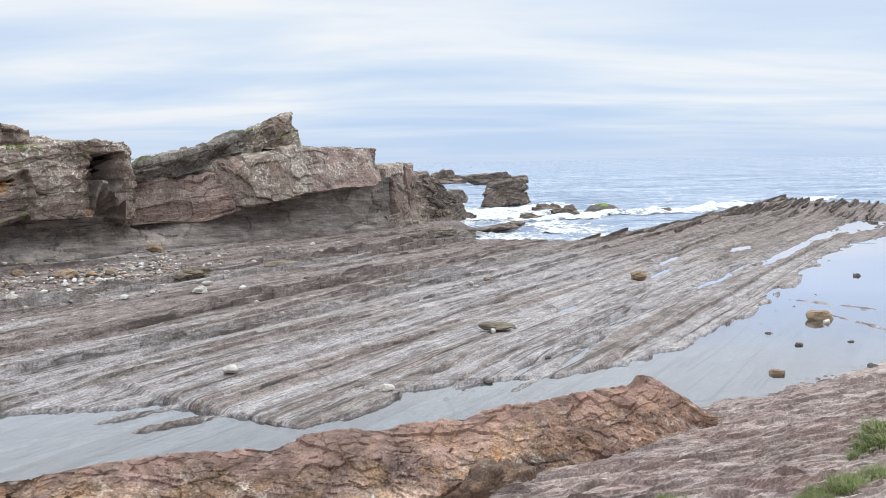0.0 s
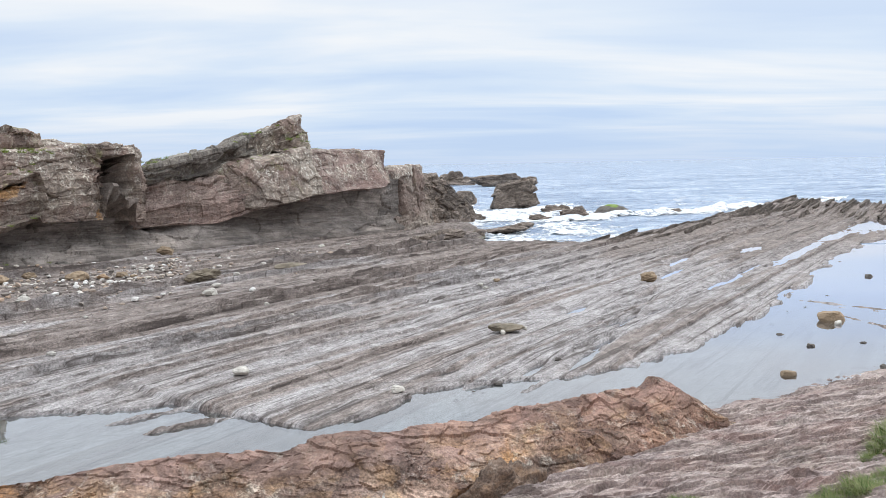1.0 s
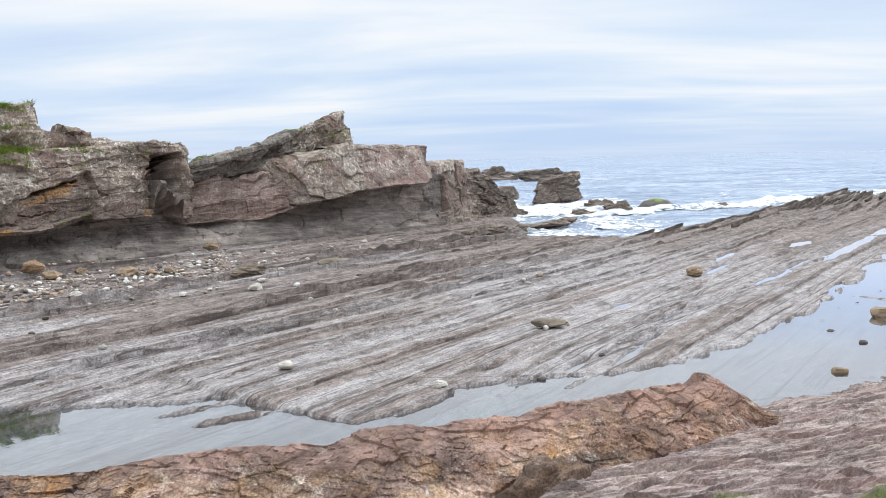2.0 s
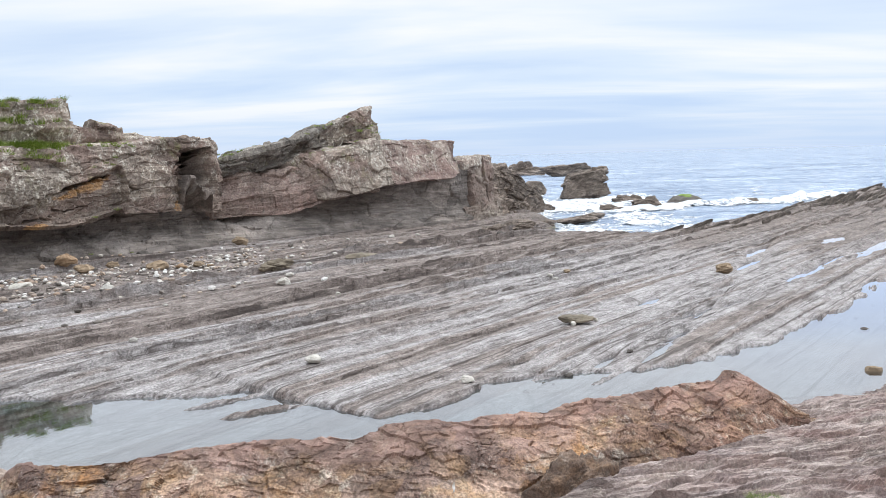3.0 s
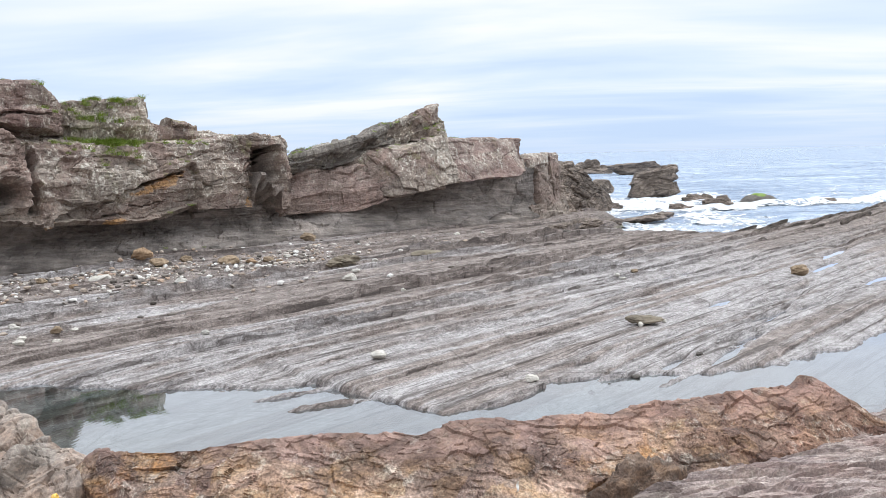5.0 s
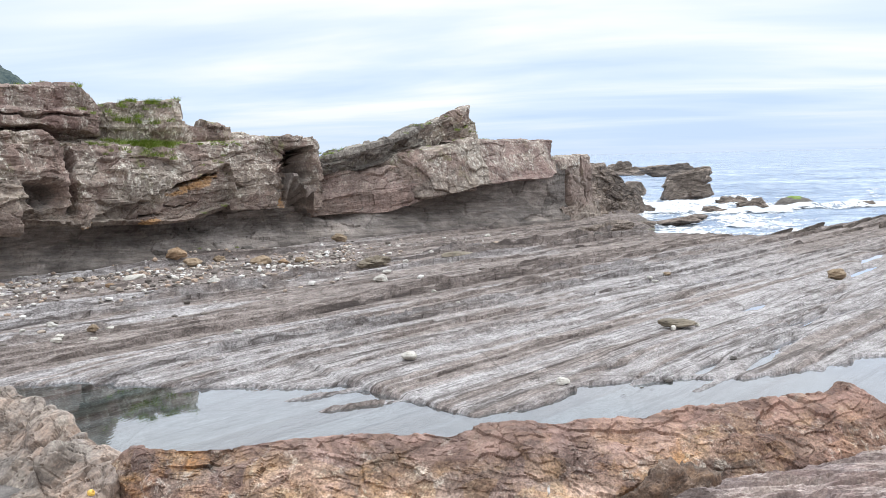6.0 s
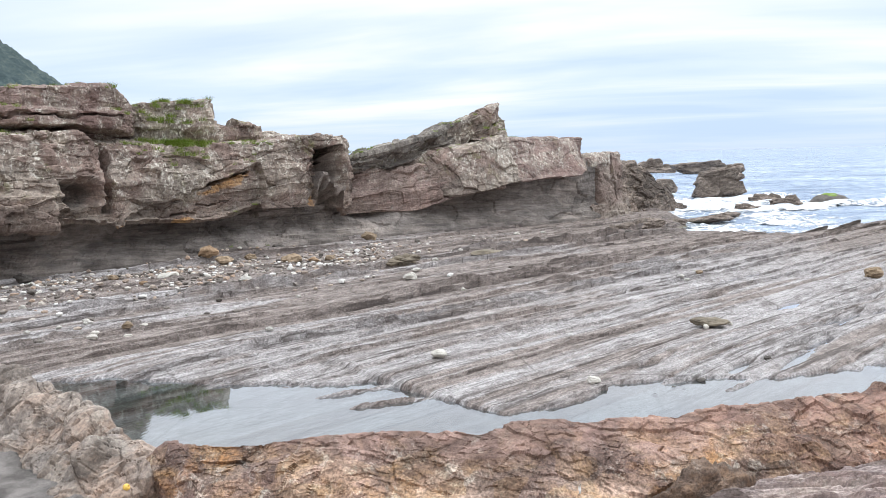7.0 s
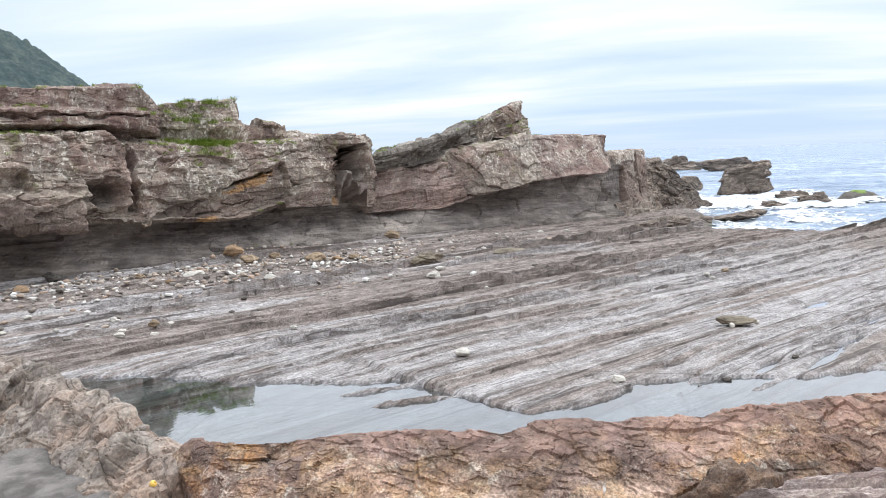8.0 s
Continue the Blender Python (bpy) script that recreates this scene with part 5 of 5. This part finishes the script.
def sea_stack():
    x, y = local_to_world(72.8, 40.9)
    root = new("tidal_stack")
    root.matrix_world = pose(x, y, -0.7, 0, 0, 2) @ Matrix.Scale(0.80, 4)
    tagged(root, "brown bedded sea stack standing in white surf", "sea stack")
    sides = ((-0.90, 0, 0.44, 0.46), (1, 0, 0.03, 0.66), (0.05, -1, 0.16, 0.62), (-0.5, -0.8, 0.25, 0.70), (0.6, -0.8, 0.1, 0.74))
    under(root, "stack_body", boulder_mesh("stack_body", (6.6, 5.8, 7.2), 5, stack_rock, segs=80, rough=0.04, cuts=2, beds=0.16, smooth=False, planes=sides + ((-0.15, 0, 1, 0.14),)))
    # beds that lie on it one over another, dipping landward
    for size, place, seed, tip in (((6.0, 4.6, 1.7), (0.25, 0.0, 2.35), 9, -9), ((5.2, 4.0, 1.3), (0.75, 0.2, 3.25), 14, -10), ((2.2, 2.0, 0.9), (2.0, 0.0, 3.85), 19, -4), ((3.2, 2.0, 1.6), (-1.3, -2.3, 0.65), 12, -12), ((3.0, 2.0, 1.9), (1.6, -1.9, 0.95), 17, -5)):
        bed = under(root, "rock_bed", boulder_mesh("rock_bed", size, seed, stack_rock, segs=48, rough=0.06, cuts=3, beds=0.06, smooth=False, planes=((-0.1, 0, 1, 0.55), (1, 0, 0.15, 0.78), (-1, 0, 0.3, 0.80), (0, -1, 0.1, 0.7))))
        bed.matrix_local = pose(*place, 0, tip, 0)
    return root


sea_stack()
sea_rock("reef_rock", "dark wedge-shaped rock far out behind the sea stack", 141.5, 82.4, -0.9, (11.0, 4, 4.0), 35, 2, segs=44, cuts=4, beds=0.15, planes=((-0.26, 0, 1, 0.50), (1, 0, 0.5, 0.70)))
sea_rock("reef_rock", "dark brown jagged rock far out in the sea", 150, 100, -1.2, (7, 5, 4.6), 21, 10, segs=40, cuts=9, beds=0.15, planes=((-0.45, 0, 1, 0.5), (1, 0, 0.2, 0.7)))
sea_rock("reef_rock", "dark brown low rock far out in the sea", 148, 96.5, -1.0, (7, 3.6, 2.4), 22, 0, segs=30, cuts=9, beds=0.15)
sea_rock("surf_rock", "dark rounded rock at the cliff's seaward foot", 75.2, 48.5, -0.9, (3.0, 2.4, 2.2), 23, 20, segs=36, cuts=9)
sea_rock("surf_rock", "dark angular rock washed by the surf", 58.6, 30.0, -0.55, (3.8, 1.4, 0.95), 24, 20, segs=36, cuts=9, beds=0.1, planes=((0.3, 0, 1, 0.5),))
sea_rock("surf_rock", "flat brown rock washed by the surf", 60.2, 28.3, -0.55, (2.8, 1.4, 1.5), 25, 25, segs=36, cuts=9, beds=0.1, planes=((-0.35, 0, 1, 0.5),))
sea_rock("surf_rock", "brown tilted ledge rock at the water's edge", 47.6, 27.3, -0.30, (3.6, 1.6, 0.75), 27, 40, segs=30, cuts=7, beds=0.06, planes=((-0.3, 0.35, 1, 0.3),))
sea_rock("surf_rock", "brown flat rock at the water's edge", 43.4, 27.9, -0.30, (3.2, 1.5, 0.7), 28, 46, segs=30, cuts=7, beds=0.06, planes=((-0.3, 0.3, 1, 0.3),))
sea_rock("ledge_rock", "tan-brown bedded ledge broken off by the inlet", 36.9, 25.5, -0.15, (4.6, 1.1, 0.95), 31, 54, segs=40, cuts=6, beds=0.08, planes=((-0.2, 0, 1, 0.55),))
sea_rock("ledge_rock", "small tan rock beside the inlet", 35.2, 23.8, 0.0, (0.9, 0.6, 0.45), 32, 54, segs=20, cuts=8)
sea_rock("surf_rock", "low dark rock behind the breaking wave", 69.6, 34.4, -0.6, (2.8, 1.6, 1.0), 34, 0, segs=30, cuts=8, beds=0.08)
sea_rock("surf_rock", "small dark rock at the water's edge", 51.4, 28.0, -0.3, (2.0, 0.9, 0.5), 29, 50, segs=24, cuts=8)
sea_rock("surf_rock", "low dark rock in the surf", 68.5, 23.0, -0.7, (2.6, 1.3, 1.1), 30, 20, segs=30, cuts=9, beds=0.05)


def reef_slabs():
    """Upturned beds that stand out along the reef's seaward rim."""
    rng = np.random.RandomState(87)
    for n in range(92):
        if n < 44:
            v = 40 + 36 * (n + rng.rand()) / 44
            u = float(np.interp(v, [40, 44, 53, 64, 73, 78], [18.3, 17.2, 16.6, 16.0, 15.0, 13.0])) + rng.uniform(-2.2, 0.1)
        else:
            v, u = rng.uniform(63, 77), rng.uniform(4, 15)
        long = rng.uniform(3.0, 6.5)
        z = float(platform_height(np.array([v]), np.array([u]))[0])
        me = boulder_mesh("upturned_rock", (long, rng.uniform(0.35, 0.6), rng.uniform(0.4, 0.75)), 1201 + n, reef_rock, segs=18, rough=0.05, cuts=4, smooth=False,
                          planes=((-0.12, 0.5, 1, 0.38), (1, 0, -0.15, 0.8), (0, -1, 0.1, 0.4)))
        ob = new("upturned_rock", me)
        ob.matrix_world = ALONG @ pose(v, u, z - 0.30, rng.uniform(-6, 6), rng.uniform(-3.2, -0.8), rng.uniform(-3, 3))
        tagged(ob, "dark brown upturned rock on the reef's outer rim", "rock", "upturned rocks of the reef")


reef_slabs()
mossy = sea_rock("mossy_rock", "rounded dark boulder with a green weed cap in surf", 65.7, 27.3, -1.0, (3.1, 2.2, 1.6), 26, 0, material=grey_stone, segs=36, cuts=3, rough=0.05)


def add_weed(parent, wide, long, seed):
    """A cap of green weed over the boulder's crown."""
    bpy.context.view_layer.update()
    r = np.linspace(0.02, 1.0, 14)[:, None]
    ph = np.linspace(0, math.tau, 48)[None, :]
    lim = 0.8 + 0.3 * value_noise(seed, 2 * np.cos(ph) + 5, 2 * np.sin(ph) + 5)
    P = np.stack([r * lim * np.cos(ph) * wide, r * lim * np.sin(ph) * long, 0 * r * ph], -1)
    for i in range(P.shape[0]):
        for j in range(P.shape[1]):
            hit, place, n, k = parent.ray_cast((P[i, j, 0], P[i, j, 1], 6), (0, 0, -1))
            P[i, j, 2] = (place.z if hit else 0) + 0.05 * (1 - r[i, 0] ** 4) + 0.004
    return under(parent, "weed_cap", grid_mesh("weed_cap", P, cliff_weed), "bright green weed")


add_weed(mossy, 0.85, 0.6, 33)

# ------------------------------------------------------------------ stones

STONE_SETS = (
    ("white_stone", white_stone, "pale limestone cobble lying on the rock platform", 601, (
        (12.2, 9.5, 0.25), (11.2, 12.8, 0.34), (10.2, 18.2, 0.21), (18.0, 21.9, 0.48), (12.4, 29.4, 0.67), (14.0, 26.5, 0.46), (20.5, 29.2, 0.35), (6.8, 20.9, 0.2), (7.2, 22.6, 0.24),
        (5.6, 22.3, 0.16), (19.4, 23.3, 0.3), (21.1, 24.1, 0.23), (31.7, 29.5, 0.3), (32.8, 28.6, 0.24), (13.4, 21.9, 0.16), (23.6, 14.6, 0.2), (6.6, 26.5, 0.23), (6.4, 22.4, 0.16), (4.6, 23.6, 0.2), (23.6, 14.4, 0.2), (25.5, 15.2, 0.16), (16.5, 16.6, 0.15), (17.6, 18.8, 0.18), (8.1, 21.0, 0.2), (6.6, 20.5, 0.24), (7.4, 20.3, 0.18), (7.25, 22.9, 0.2), (5.6, 25.1, 0.25), (19.0, 19.6, 0.14), (12.8, 16.9, 0.12))),
    ("tan_stone", tan_stone, "tan sandstone boulder lying on the rock platform", 641, (
        (15.8, 31.6, 0.69), (17.2, 31.9, 0.6), (17.8, 29.5, 0.8), (19.1, 28.6, 0.48), (25.4, 34.2, 0.84), (7.6, 20.8, 0.28), (14.1, 33.0, 0.36), (10.7, 30.3, 0.36), (26.1, 34.9, 0.6), (19.5, 28.3, 0.29), (25.2, 14.9, 0.25))),
    ("ochre_stone", orange_stone, "ochre sandstone cobble lying on the rock platform", 671, (
        (15.5, 32.4, 0.81), (18.6, 29.0, 0.45), (16.4, 24.6, 0.25), (6.6, 30.2, 0.48), (11.2, 28.7, 0.3))),
    ("grey_stone", grey_stone, "dark grey angular stone lying on the rock", 691, (
        (20.1, 34.4, 0.62), (8.3, 32.9, 0.63), (30.4, 34.8, 0.45), (33.8, 3.8, 0.33), (19.1, 1.75, 0.26), (13.9, 8.2, 0.17), (16.0, 7.9, 0.14), (21.6, 4.4, 0.22), (20.6, 3.5, 0.2), (21.6, 2.5, 0.15), (34.1, 24.0, 0.5), (12.6, 8.38, 0.12), (13.2, 8.36, 0.10), (13.3, 8.2, 0.08), (10.9, 8.0, 0.10), (10.75, 7.9, 0.08), (26.0, 4.6, 0.14), (25.0, 4.9, 0.10), (23.0, 4.9, 0.12), (28.5, 4.4, 0.14), (30.0, 3.6, 0.12))),
)


def lie(v, u):
    """The height of the ground there, or of a stone's bed under the pool."""
    return float(platform_height(np.array([v]), np.array([u]))[0])


def scatter_stones():
    for name, material, label, seed, rows in STONE_SETS:
        rng = np.random.RandomState(seed)
        for n, (v, u, wide) in enumerate(rows):
            flat = rng.uniform(0.5, 0.68)
            me = boulder_mesh(name, (wide * 1.1, wide * rng.uniform(0.65, 0.9), wide * flat), seed + n, material, segs=14, rough=0.10, cuts=16, smooth=False)
            ob = new(name, me)
            ob.matrix_world = ALONG @ pose(v, u, max(lie(v, u), -0.06) - 0.03 * wide, rng.uniform(-8, 8), rng.uniform(-8, 8), rng.uniform(-70, -20))
            tagged(ob, label, "stone", "loose stones")


scatter_stones()


def single_stone(name, label, v, u, z, size, seed, material, turn, tilt=0, **more):
    ob = new(name, boulder_mesh(name, size, seed, material, **more))
    ob.matrix_world = ALONG @ pose(v, u, z, tilt, 0, turn)
    return tagged(ob, label, "stone")


single_stone("slab_stone", "flat olive-brown slab lying on small white stones", 17.75, 10.25, lie(17.75, 10.25) + 0.05, (0.98, 0.5, 0.17), 711, brown_stone, -52, 4, segs=22, cuts=14, rough=0.16, smooth=False)
single_stone("broken_slab", "flat grey-brown slab broken from the ledge", 24.5, 24.5, lie(24.5, 24.5), (1.5, 0.7, 0.22), 721, brown_stone, -20, 5, segs=26, cuts=12, smooth=False)
single_stone("broken_slab", "dark upturned slab of bedded rock by the ledge", 20.2, 25.0, lie(20.2, 25.0) - 0.05, (1.6, 0.5, 0.42), 722, brown_stone, 0, 10, segs=30, cuts=10, beds=0.04, smooth=False)
single_stone("prop_stone", "small white stone under the flat slab", 17.45, 10.15, lie(17.45, 10.15), (0.16, 0.12, 0.13), 712, white_stone, 0, segs=10)
single_stone("prop_stone", "small white stone at the flat slab's end", 18.25, 9.95, lie(18.25, 9.95), (0.14, 0.1, 0.09), 713, white_stone, 0, segs=10)
single_stone("brown_boulder", "round brown boulder on the rock platform", 28.2, 10.3, lie(28.2, 10.3) - 0.03, (0.62, 0.46, 0.34), 714, tan_stone, -50, segs=22, cuts=16, rough=0.12, smooth=False)
single_stone("pool_boulder", "brown boulder with a dark side standing in shallow water", 24.3, 3.6, -0.04, (0.82, 0.5, 0.42), 715, tan_stone, -35, 6, segs=26, cuts=7, rough=0.07, smooth=False, planes=((0.12, 0.15, 1, 0.42), (-0.3, -1, 0.1, 0.5), (1, -0.5, 0.6, 0.6)))
single_stone("prop_stone", "small white stone beside the pool boulder", 23.7, 3.35, -0.05, (0.24, 0.18, 0.18), 716, white_stone, 0, segs=10)
single_stone("pool_stone", "brown angular stone standing in the pool", 17.6, 3.4, -0.06, (0.30, 0.22, 0.2), 717, tan_stone, -58, segs=18, cuts=4, rough=0.04, smooth=False, planes=((0.05, 0.1, 1, 0.45), (-0.2, -1, 0.1, 0.6)))


def build_pebbles():
    """Small stones washed up below the cliff, too many to count."""
    rng = np.random.RandomState(801)
    ball = bmesh.new()
    bmesh.ops.create_icosphere(ball, subdivisions=1, radius=0.5)
    ball.verts.ensure_lookup_table()
    base = np.array([v.co[:] for v in ball.verts])
    tris = np.array([[v.index for v in f.verts] for f in ball.faces])
    ball.free()
    n = 9000
    v = rng.uniform(0, 30, n)
    u = np.where(rng.rand(n) < 0.7, rng.normal(0, 1, n) * 2.0 + 30.2 + 0.0 * v, rng.uniform(20.5, 36, n))
    drift = 0.9 * np.exp(-((v - 12) / 8.0) ** 2) * np.exp(-((u - 29.5) / 4.0) ** 2) + 0.35 * np.exp(-((v - 17) / 3) ** 2 - ((u - 24) / 1.0) ** 2) + 0.22 * np.exp(-((v - 7) / 6) ** 2 - ((u - 24) / 3.5) ** 2) + 0.03
    keep = (rng.rand(n) < 1.5 * drift * (1.0 + 1.0 * value_noise(803, v * 0.5, u * 0.6))) & (u < 36)
    v, u = v[keep], u[keep]
    n = len(v)
    size = 0.035 + 0.25 * rng.rand(n) ** 3.2
    z = platform_height(v, u)
    pts = []
    for i in range(n):
        shape = base * (1 + 0.25 * rng.uniform(-1, 1, (len(base), 1)))
        shape = shape * size[i] * np.array((1.15, rng.uniform(0.65, 1.0), rng.uniform(0.45, 0.75)))
        a = rng.uniform(0, math.tau)
        c, s = math.cos(a), math.sin(a)
        shape = np.stack([shape[:, 0] * c - shape[:, 1] * s, shape[:, 0] * s + shape[:, 1] * c, shape[:, 2]], -1)
        pts.append(shape + np.array((v[i], u[i], z[i] + 0.2 * size[i])))
    faces = np.concatenate([tris + i * len(base) for i in range(n)])
    me = bpy.data.meshes.new("pebble_drift")
    me.from_pydata(np.concatenate(pts).tolist(), [], faces.tolist())
    me.polygons.foreach_set("use_smooth", np.zeros(len(faces), bool))
    me.materials.append(pebbles)
    ob = new("pebble_drift", me)
    ob.matrix_world = ALONG
    return tagged(ob, "scattered white, tan and grey pebbles below the cliff", "pebbles", kind="stuff")


build_pebbles()

# ------------------------------------------------------------------ plants


def tuft_mesh(name, n, spread, tall, seed, material):
    """Bent, tapering blades round one root."""
    rng = np.random.RandomState(seed)
    verts, faces = [], []
    for _ in range(n):
        a, r = rng.uniform(0, math.tau), spread * math.sqrt(rng.rand())
        x, y = r * math.cos(a), r * math.sin(a)
        h, lean, dirn = tall * rng.uniform(0.5, 1.0), rng.uniform(0.4, 1.2), a + rng.uniform(-0.9, 0.9)
        wide = tall * rng.uniform(0.018, 0.034)
        px, py = -math.sin(dirn) * wide, math.cos(dirn) * wide
        k = len(verts)
        for t in (0.0, 0.4, 0.75, 1.0):
            bx, by = x + math.cos(dirn) * h * lean * t * t, y + math.sin(dirn) * h * lean * t * t
            z = h * (t - 0.35 * lean * t * t) - 0.02
            w = 1 - 0.93 * t
            verts += [(bx - px * w, by - py * w, z), (bx + px * w, by + py * w, z)]
        for j in range(3):
            faces.append((k + 2 * j, k + 2 * j + 1, k + 2 * j + 3, k + 2 * j + 2))
    me = bpy.data.meshes.new(name)
    me.from_pydata(verts, [], faces)
    me.materials.append(material)
    return me


def near_grass():
    rows = ((9.2, 0.86, 0.16, 0.10), (9.5, 0.82, 0.18, 0.11), (9.8, 0.78, 0.2, 0.12), (10.1, 0.78, 0.2, 0.12), (9.6, 0.62, 0.2, 0.12), (7.25, 1.06, 0.13, 0.08), (7.45, 0.95, 0.16, 0.09), (7.65, 0.82, 0.17, 0.10), (7.85, 0.66, 0.18, 0.10), (7.5, 0.75, 0.15, 0.10), (8.05, 0.55, 0.18, 0.10), (7.2, 0.9, 0.14, 0.08), (7.4, 2.36, 0.10, 0.06), (7.25, 2.2, 0.10, 0.06))
    for n, (v, u, spread, tall) in enumerate(rows):
        ob = new("grass_tuft", tuft_mesh("grass_tuft", 900, 1.2 * spread, 1.15 * tall, 901 + n, grass_blade))
        ob.matrix_world = ALONG @ pose(v, u, float(slab_height(np.array([v]), np.array([u]))[0]) - 0.02)
        tagged(ob, "green grass tuft growing on the rock slab", "grass", "grass on the slab")


near_grass()


def cliff_plants():
    """Grass and samphire rooted on the ledges."""
    bpy.context.view_layer.update()
    targets = [o for o in scene.objects if o.parent and o.parent.name in ("headland_cliff", "fang_cliff")]
    # along, across, half length, half width, how many, height
    rows = ((17.5, 38.3, 1.4, 0.6, 80, 0.34), (16.2, 38.6, 0.8, 0.6, 30, 0.30), (8.5, 36.9, 1.6, 0.5, 24, 0.26), (20.5, 38.0, 1.6, 0.8, 26, 0.2), (17.9, 39.0, 0.4, 0.3, 16, 0.3), (16.9, 38.2, 0.5, 0.9, 40, 0.34), (14.6, 37.6, 0.9, 0.5, 20, 0.22), (21.2, 38.6, 0.8, 0.4, 18, 0.2), (7.8, 35.9, 0.7, 0.4, 24, 0.24),
            (38.0, 36.9, 1.6, 0.5, 22, 0.22), (34.5, 37.6, 1.2, 0.5, 14, 0.2), (28.5, 38.8, 1.2, 0.6, 16, 0.2), (11.5, 38.8, 2.0, 1.0, 14, 0.2), (4, 36.9, 2.0, 0.6, 14, 0.24))
    rng = np.random.RandomState(951)
    shapes = [tuft_mesh("ledge_plant", 70, 0.16, 0.26, 960 + k, cliff_plant) for k in range(5)]
    for v, u, a, b, n, tall in rows:
        drawn = HEADLAND if v < 25 else FANG
        v, u = v * drawn, u * drawn
        for _ in range(n):
            x, y = v + a * rng.normal() * 0.6, u + b * rng.normal() * 0.6
            best = None
            for o in targets:
                hit, place, normal, _i = o.ray_cast((x, y, 12), (0, 0, -1))
                if hit and normal.z > 0.25 and (best is None or place.z > best):
                    best = place.z
            if best is None:
                continue
            ob = new("ledge_plant", shapes[rng.randint(5)])
            k = tall / 0.26 * rng.uniform(0.7, 1.2)
            ob.matrix_world = ALONG @ pose(x, y, best - 0.02, 0, 0, rng.uniform(0, 360)) @ Matrix.Scale(k, 4)
            tagged(ob, "low yellow-green plant rooted on a cliff ledge", "plant", "plants on the cliff")


cliff_plants()

# ------------------------------------------------------------------ litter


def yellow_float():
    """A small fishing float with a hole through it."""
    ph = np.linspace(0, math.tau, 33)[None, :]
    prof = np.array([(0.018, -0.055), (0.045, -0.055), (0.068, -0.035), (0.075, 0.0), (0.068, 0.035), (0.045, 0.055), (0.018, 0.055), (0.015, 0.0), (0.018, -0.055)])
    P = np.stack([prof[:, :1] * np.cos(ph), prof[:, :1] * np.sin(ph), prof[:, 1:] * np.ones_like(ph)], -1)
    k = Nodes("worn_yellow_plastic")
    mat = k.surface(k.ramp(k.noise(k.coord, 30, 5, 0.6), (0.35, (0.62, 0.36, 0.06)), (0.6, (0.80, 0.55, 0.12))), 0.5)
    ob = new("fishing_float", grid_mesh("fishing_float", P, mat))
    bpy.context.view_layer.update()
    ground = [bpy.data.objects[n].ray_cast((3.45, 9.95, 5), (0, 0, -1)) for n in ("ridge_body", "near_rock_slab", "grit_patch")]
    ground.append(bpy.data.objects["block_body"].ray_cast((9.95, -3.45, 5), (0, 0, -1)))
    ob.matrix_world = ALONG @ pose(3.45, 9.95, max(g[1].z for g in ground if g[0]) + 0.03, 62, 0, 40) @ Matrix.Scale(0.62, 4)
    return tagged(ob, "small yellow plastic fishing float wedged between rocks", "float")


yellow_float()

def plastic_scrap():
    """A torn strip of white plastic caught in a crack."""
    bm = bmesh.new()
    bmesh.ops.create_grid(bm, x_segments=2, y_segments=8, size=0.5)
    for v in bm.verts:
        y = v.co.y
        v.co = Vector((v.co.x * 0.035 * (1.1 - abs(y)), 0.012 * math.sin(y * 7), 0.06 + y * 0.13))
    bmesh.ops.solidify(bm, geom=bm.faces[:], thickness=0.003)
    me = bpy.data.meshes.new("plastic_scrap")
    bm.to_mesh(me); bm.free()
    k = Nodes("white_plastic")
    me.materials.append(k.surface(k.ramp(k.noise(k.coord, 20, 3, 0.6), (0.3, (0.66, 0.66, 0.64)), (0.7, (0.8, 0.8, 0.79))), 0.45))
    ob = new("plastic_scrap", me)
    bpy.context.view_layer.update()
    hit, place, n, i = bpy.data.objects["ridge_body"].ray_cast((7.25, 5.9, 5), (0, 0, -1))
    ob.matrix_world = ALONG @ pose(7.25, 5.9, place.z if hit else 0.4, 0, 8, -20)
    return tagged(ob, "torn white plastic strip caught in the rock", "litter")


plastic_scrap()

# ------------------------------------------------------------------ the far hill


def wooded_hill():
    k = Nodes("hazed_woodland")
    crowns = k.noise(k.mapped((1, 1, 1)), 0.10, 8, 0.7)
    fine = k.noise(k.mapped((1, 1, 1)), 0.5, 5, 0.7)
    # blue-grey distance haze is mixed into the woodland's own green
    colour = k.ramp(k.math("ADD", k.math("MULTIPLY", crowns, 0.6), k.math("MULTIPLY", fine, 0.4)), (0.36, (0.034, 0.052, 0.060)), (0.5, (0.062, 0.086, 0.086)), (0.64, (0.11, 0.132, 0.118)))
    mat = k.surface(colour, 0.9, k.bump(fine, 0.8, 1.5), gloss=0.1)
    x, y = np.meshgrid(np.arange(-190, 190, 1.7), np.arange(-190, 190, 1.7))
    r = np.hypot(x * 0.9, y)
    base = 107 * np.exp(-((r / 105) ** 2) * 0.9) - 4 + 5 * fbm(1001, 4, x * 0.012, y * 0.012)
    f1, f2, tag = cellular(1003, x * 0.16, y * 0.16)
    z = base + (3.6 * (0.8 - f1) * (0.6 + 0.8 * tag) + 0.8 * fbm(1005, 2, x * 0.5, y * 0.5)) * step(2, 14, base)
    ob = new("wooded_hill", grid_mesh("wooded_hill", np.stack([x, y, z], -1), mat))
    ob.matrix_world = pose(-452, 415, 0)
    return tagged(ob, "far hill covered with dark green woodland", "hill", kind="structure")


wooded_hill()
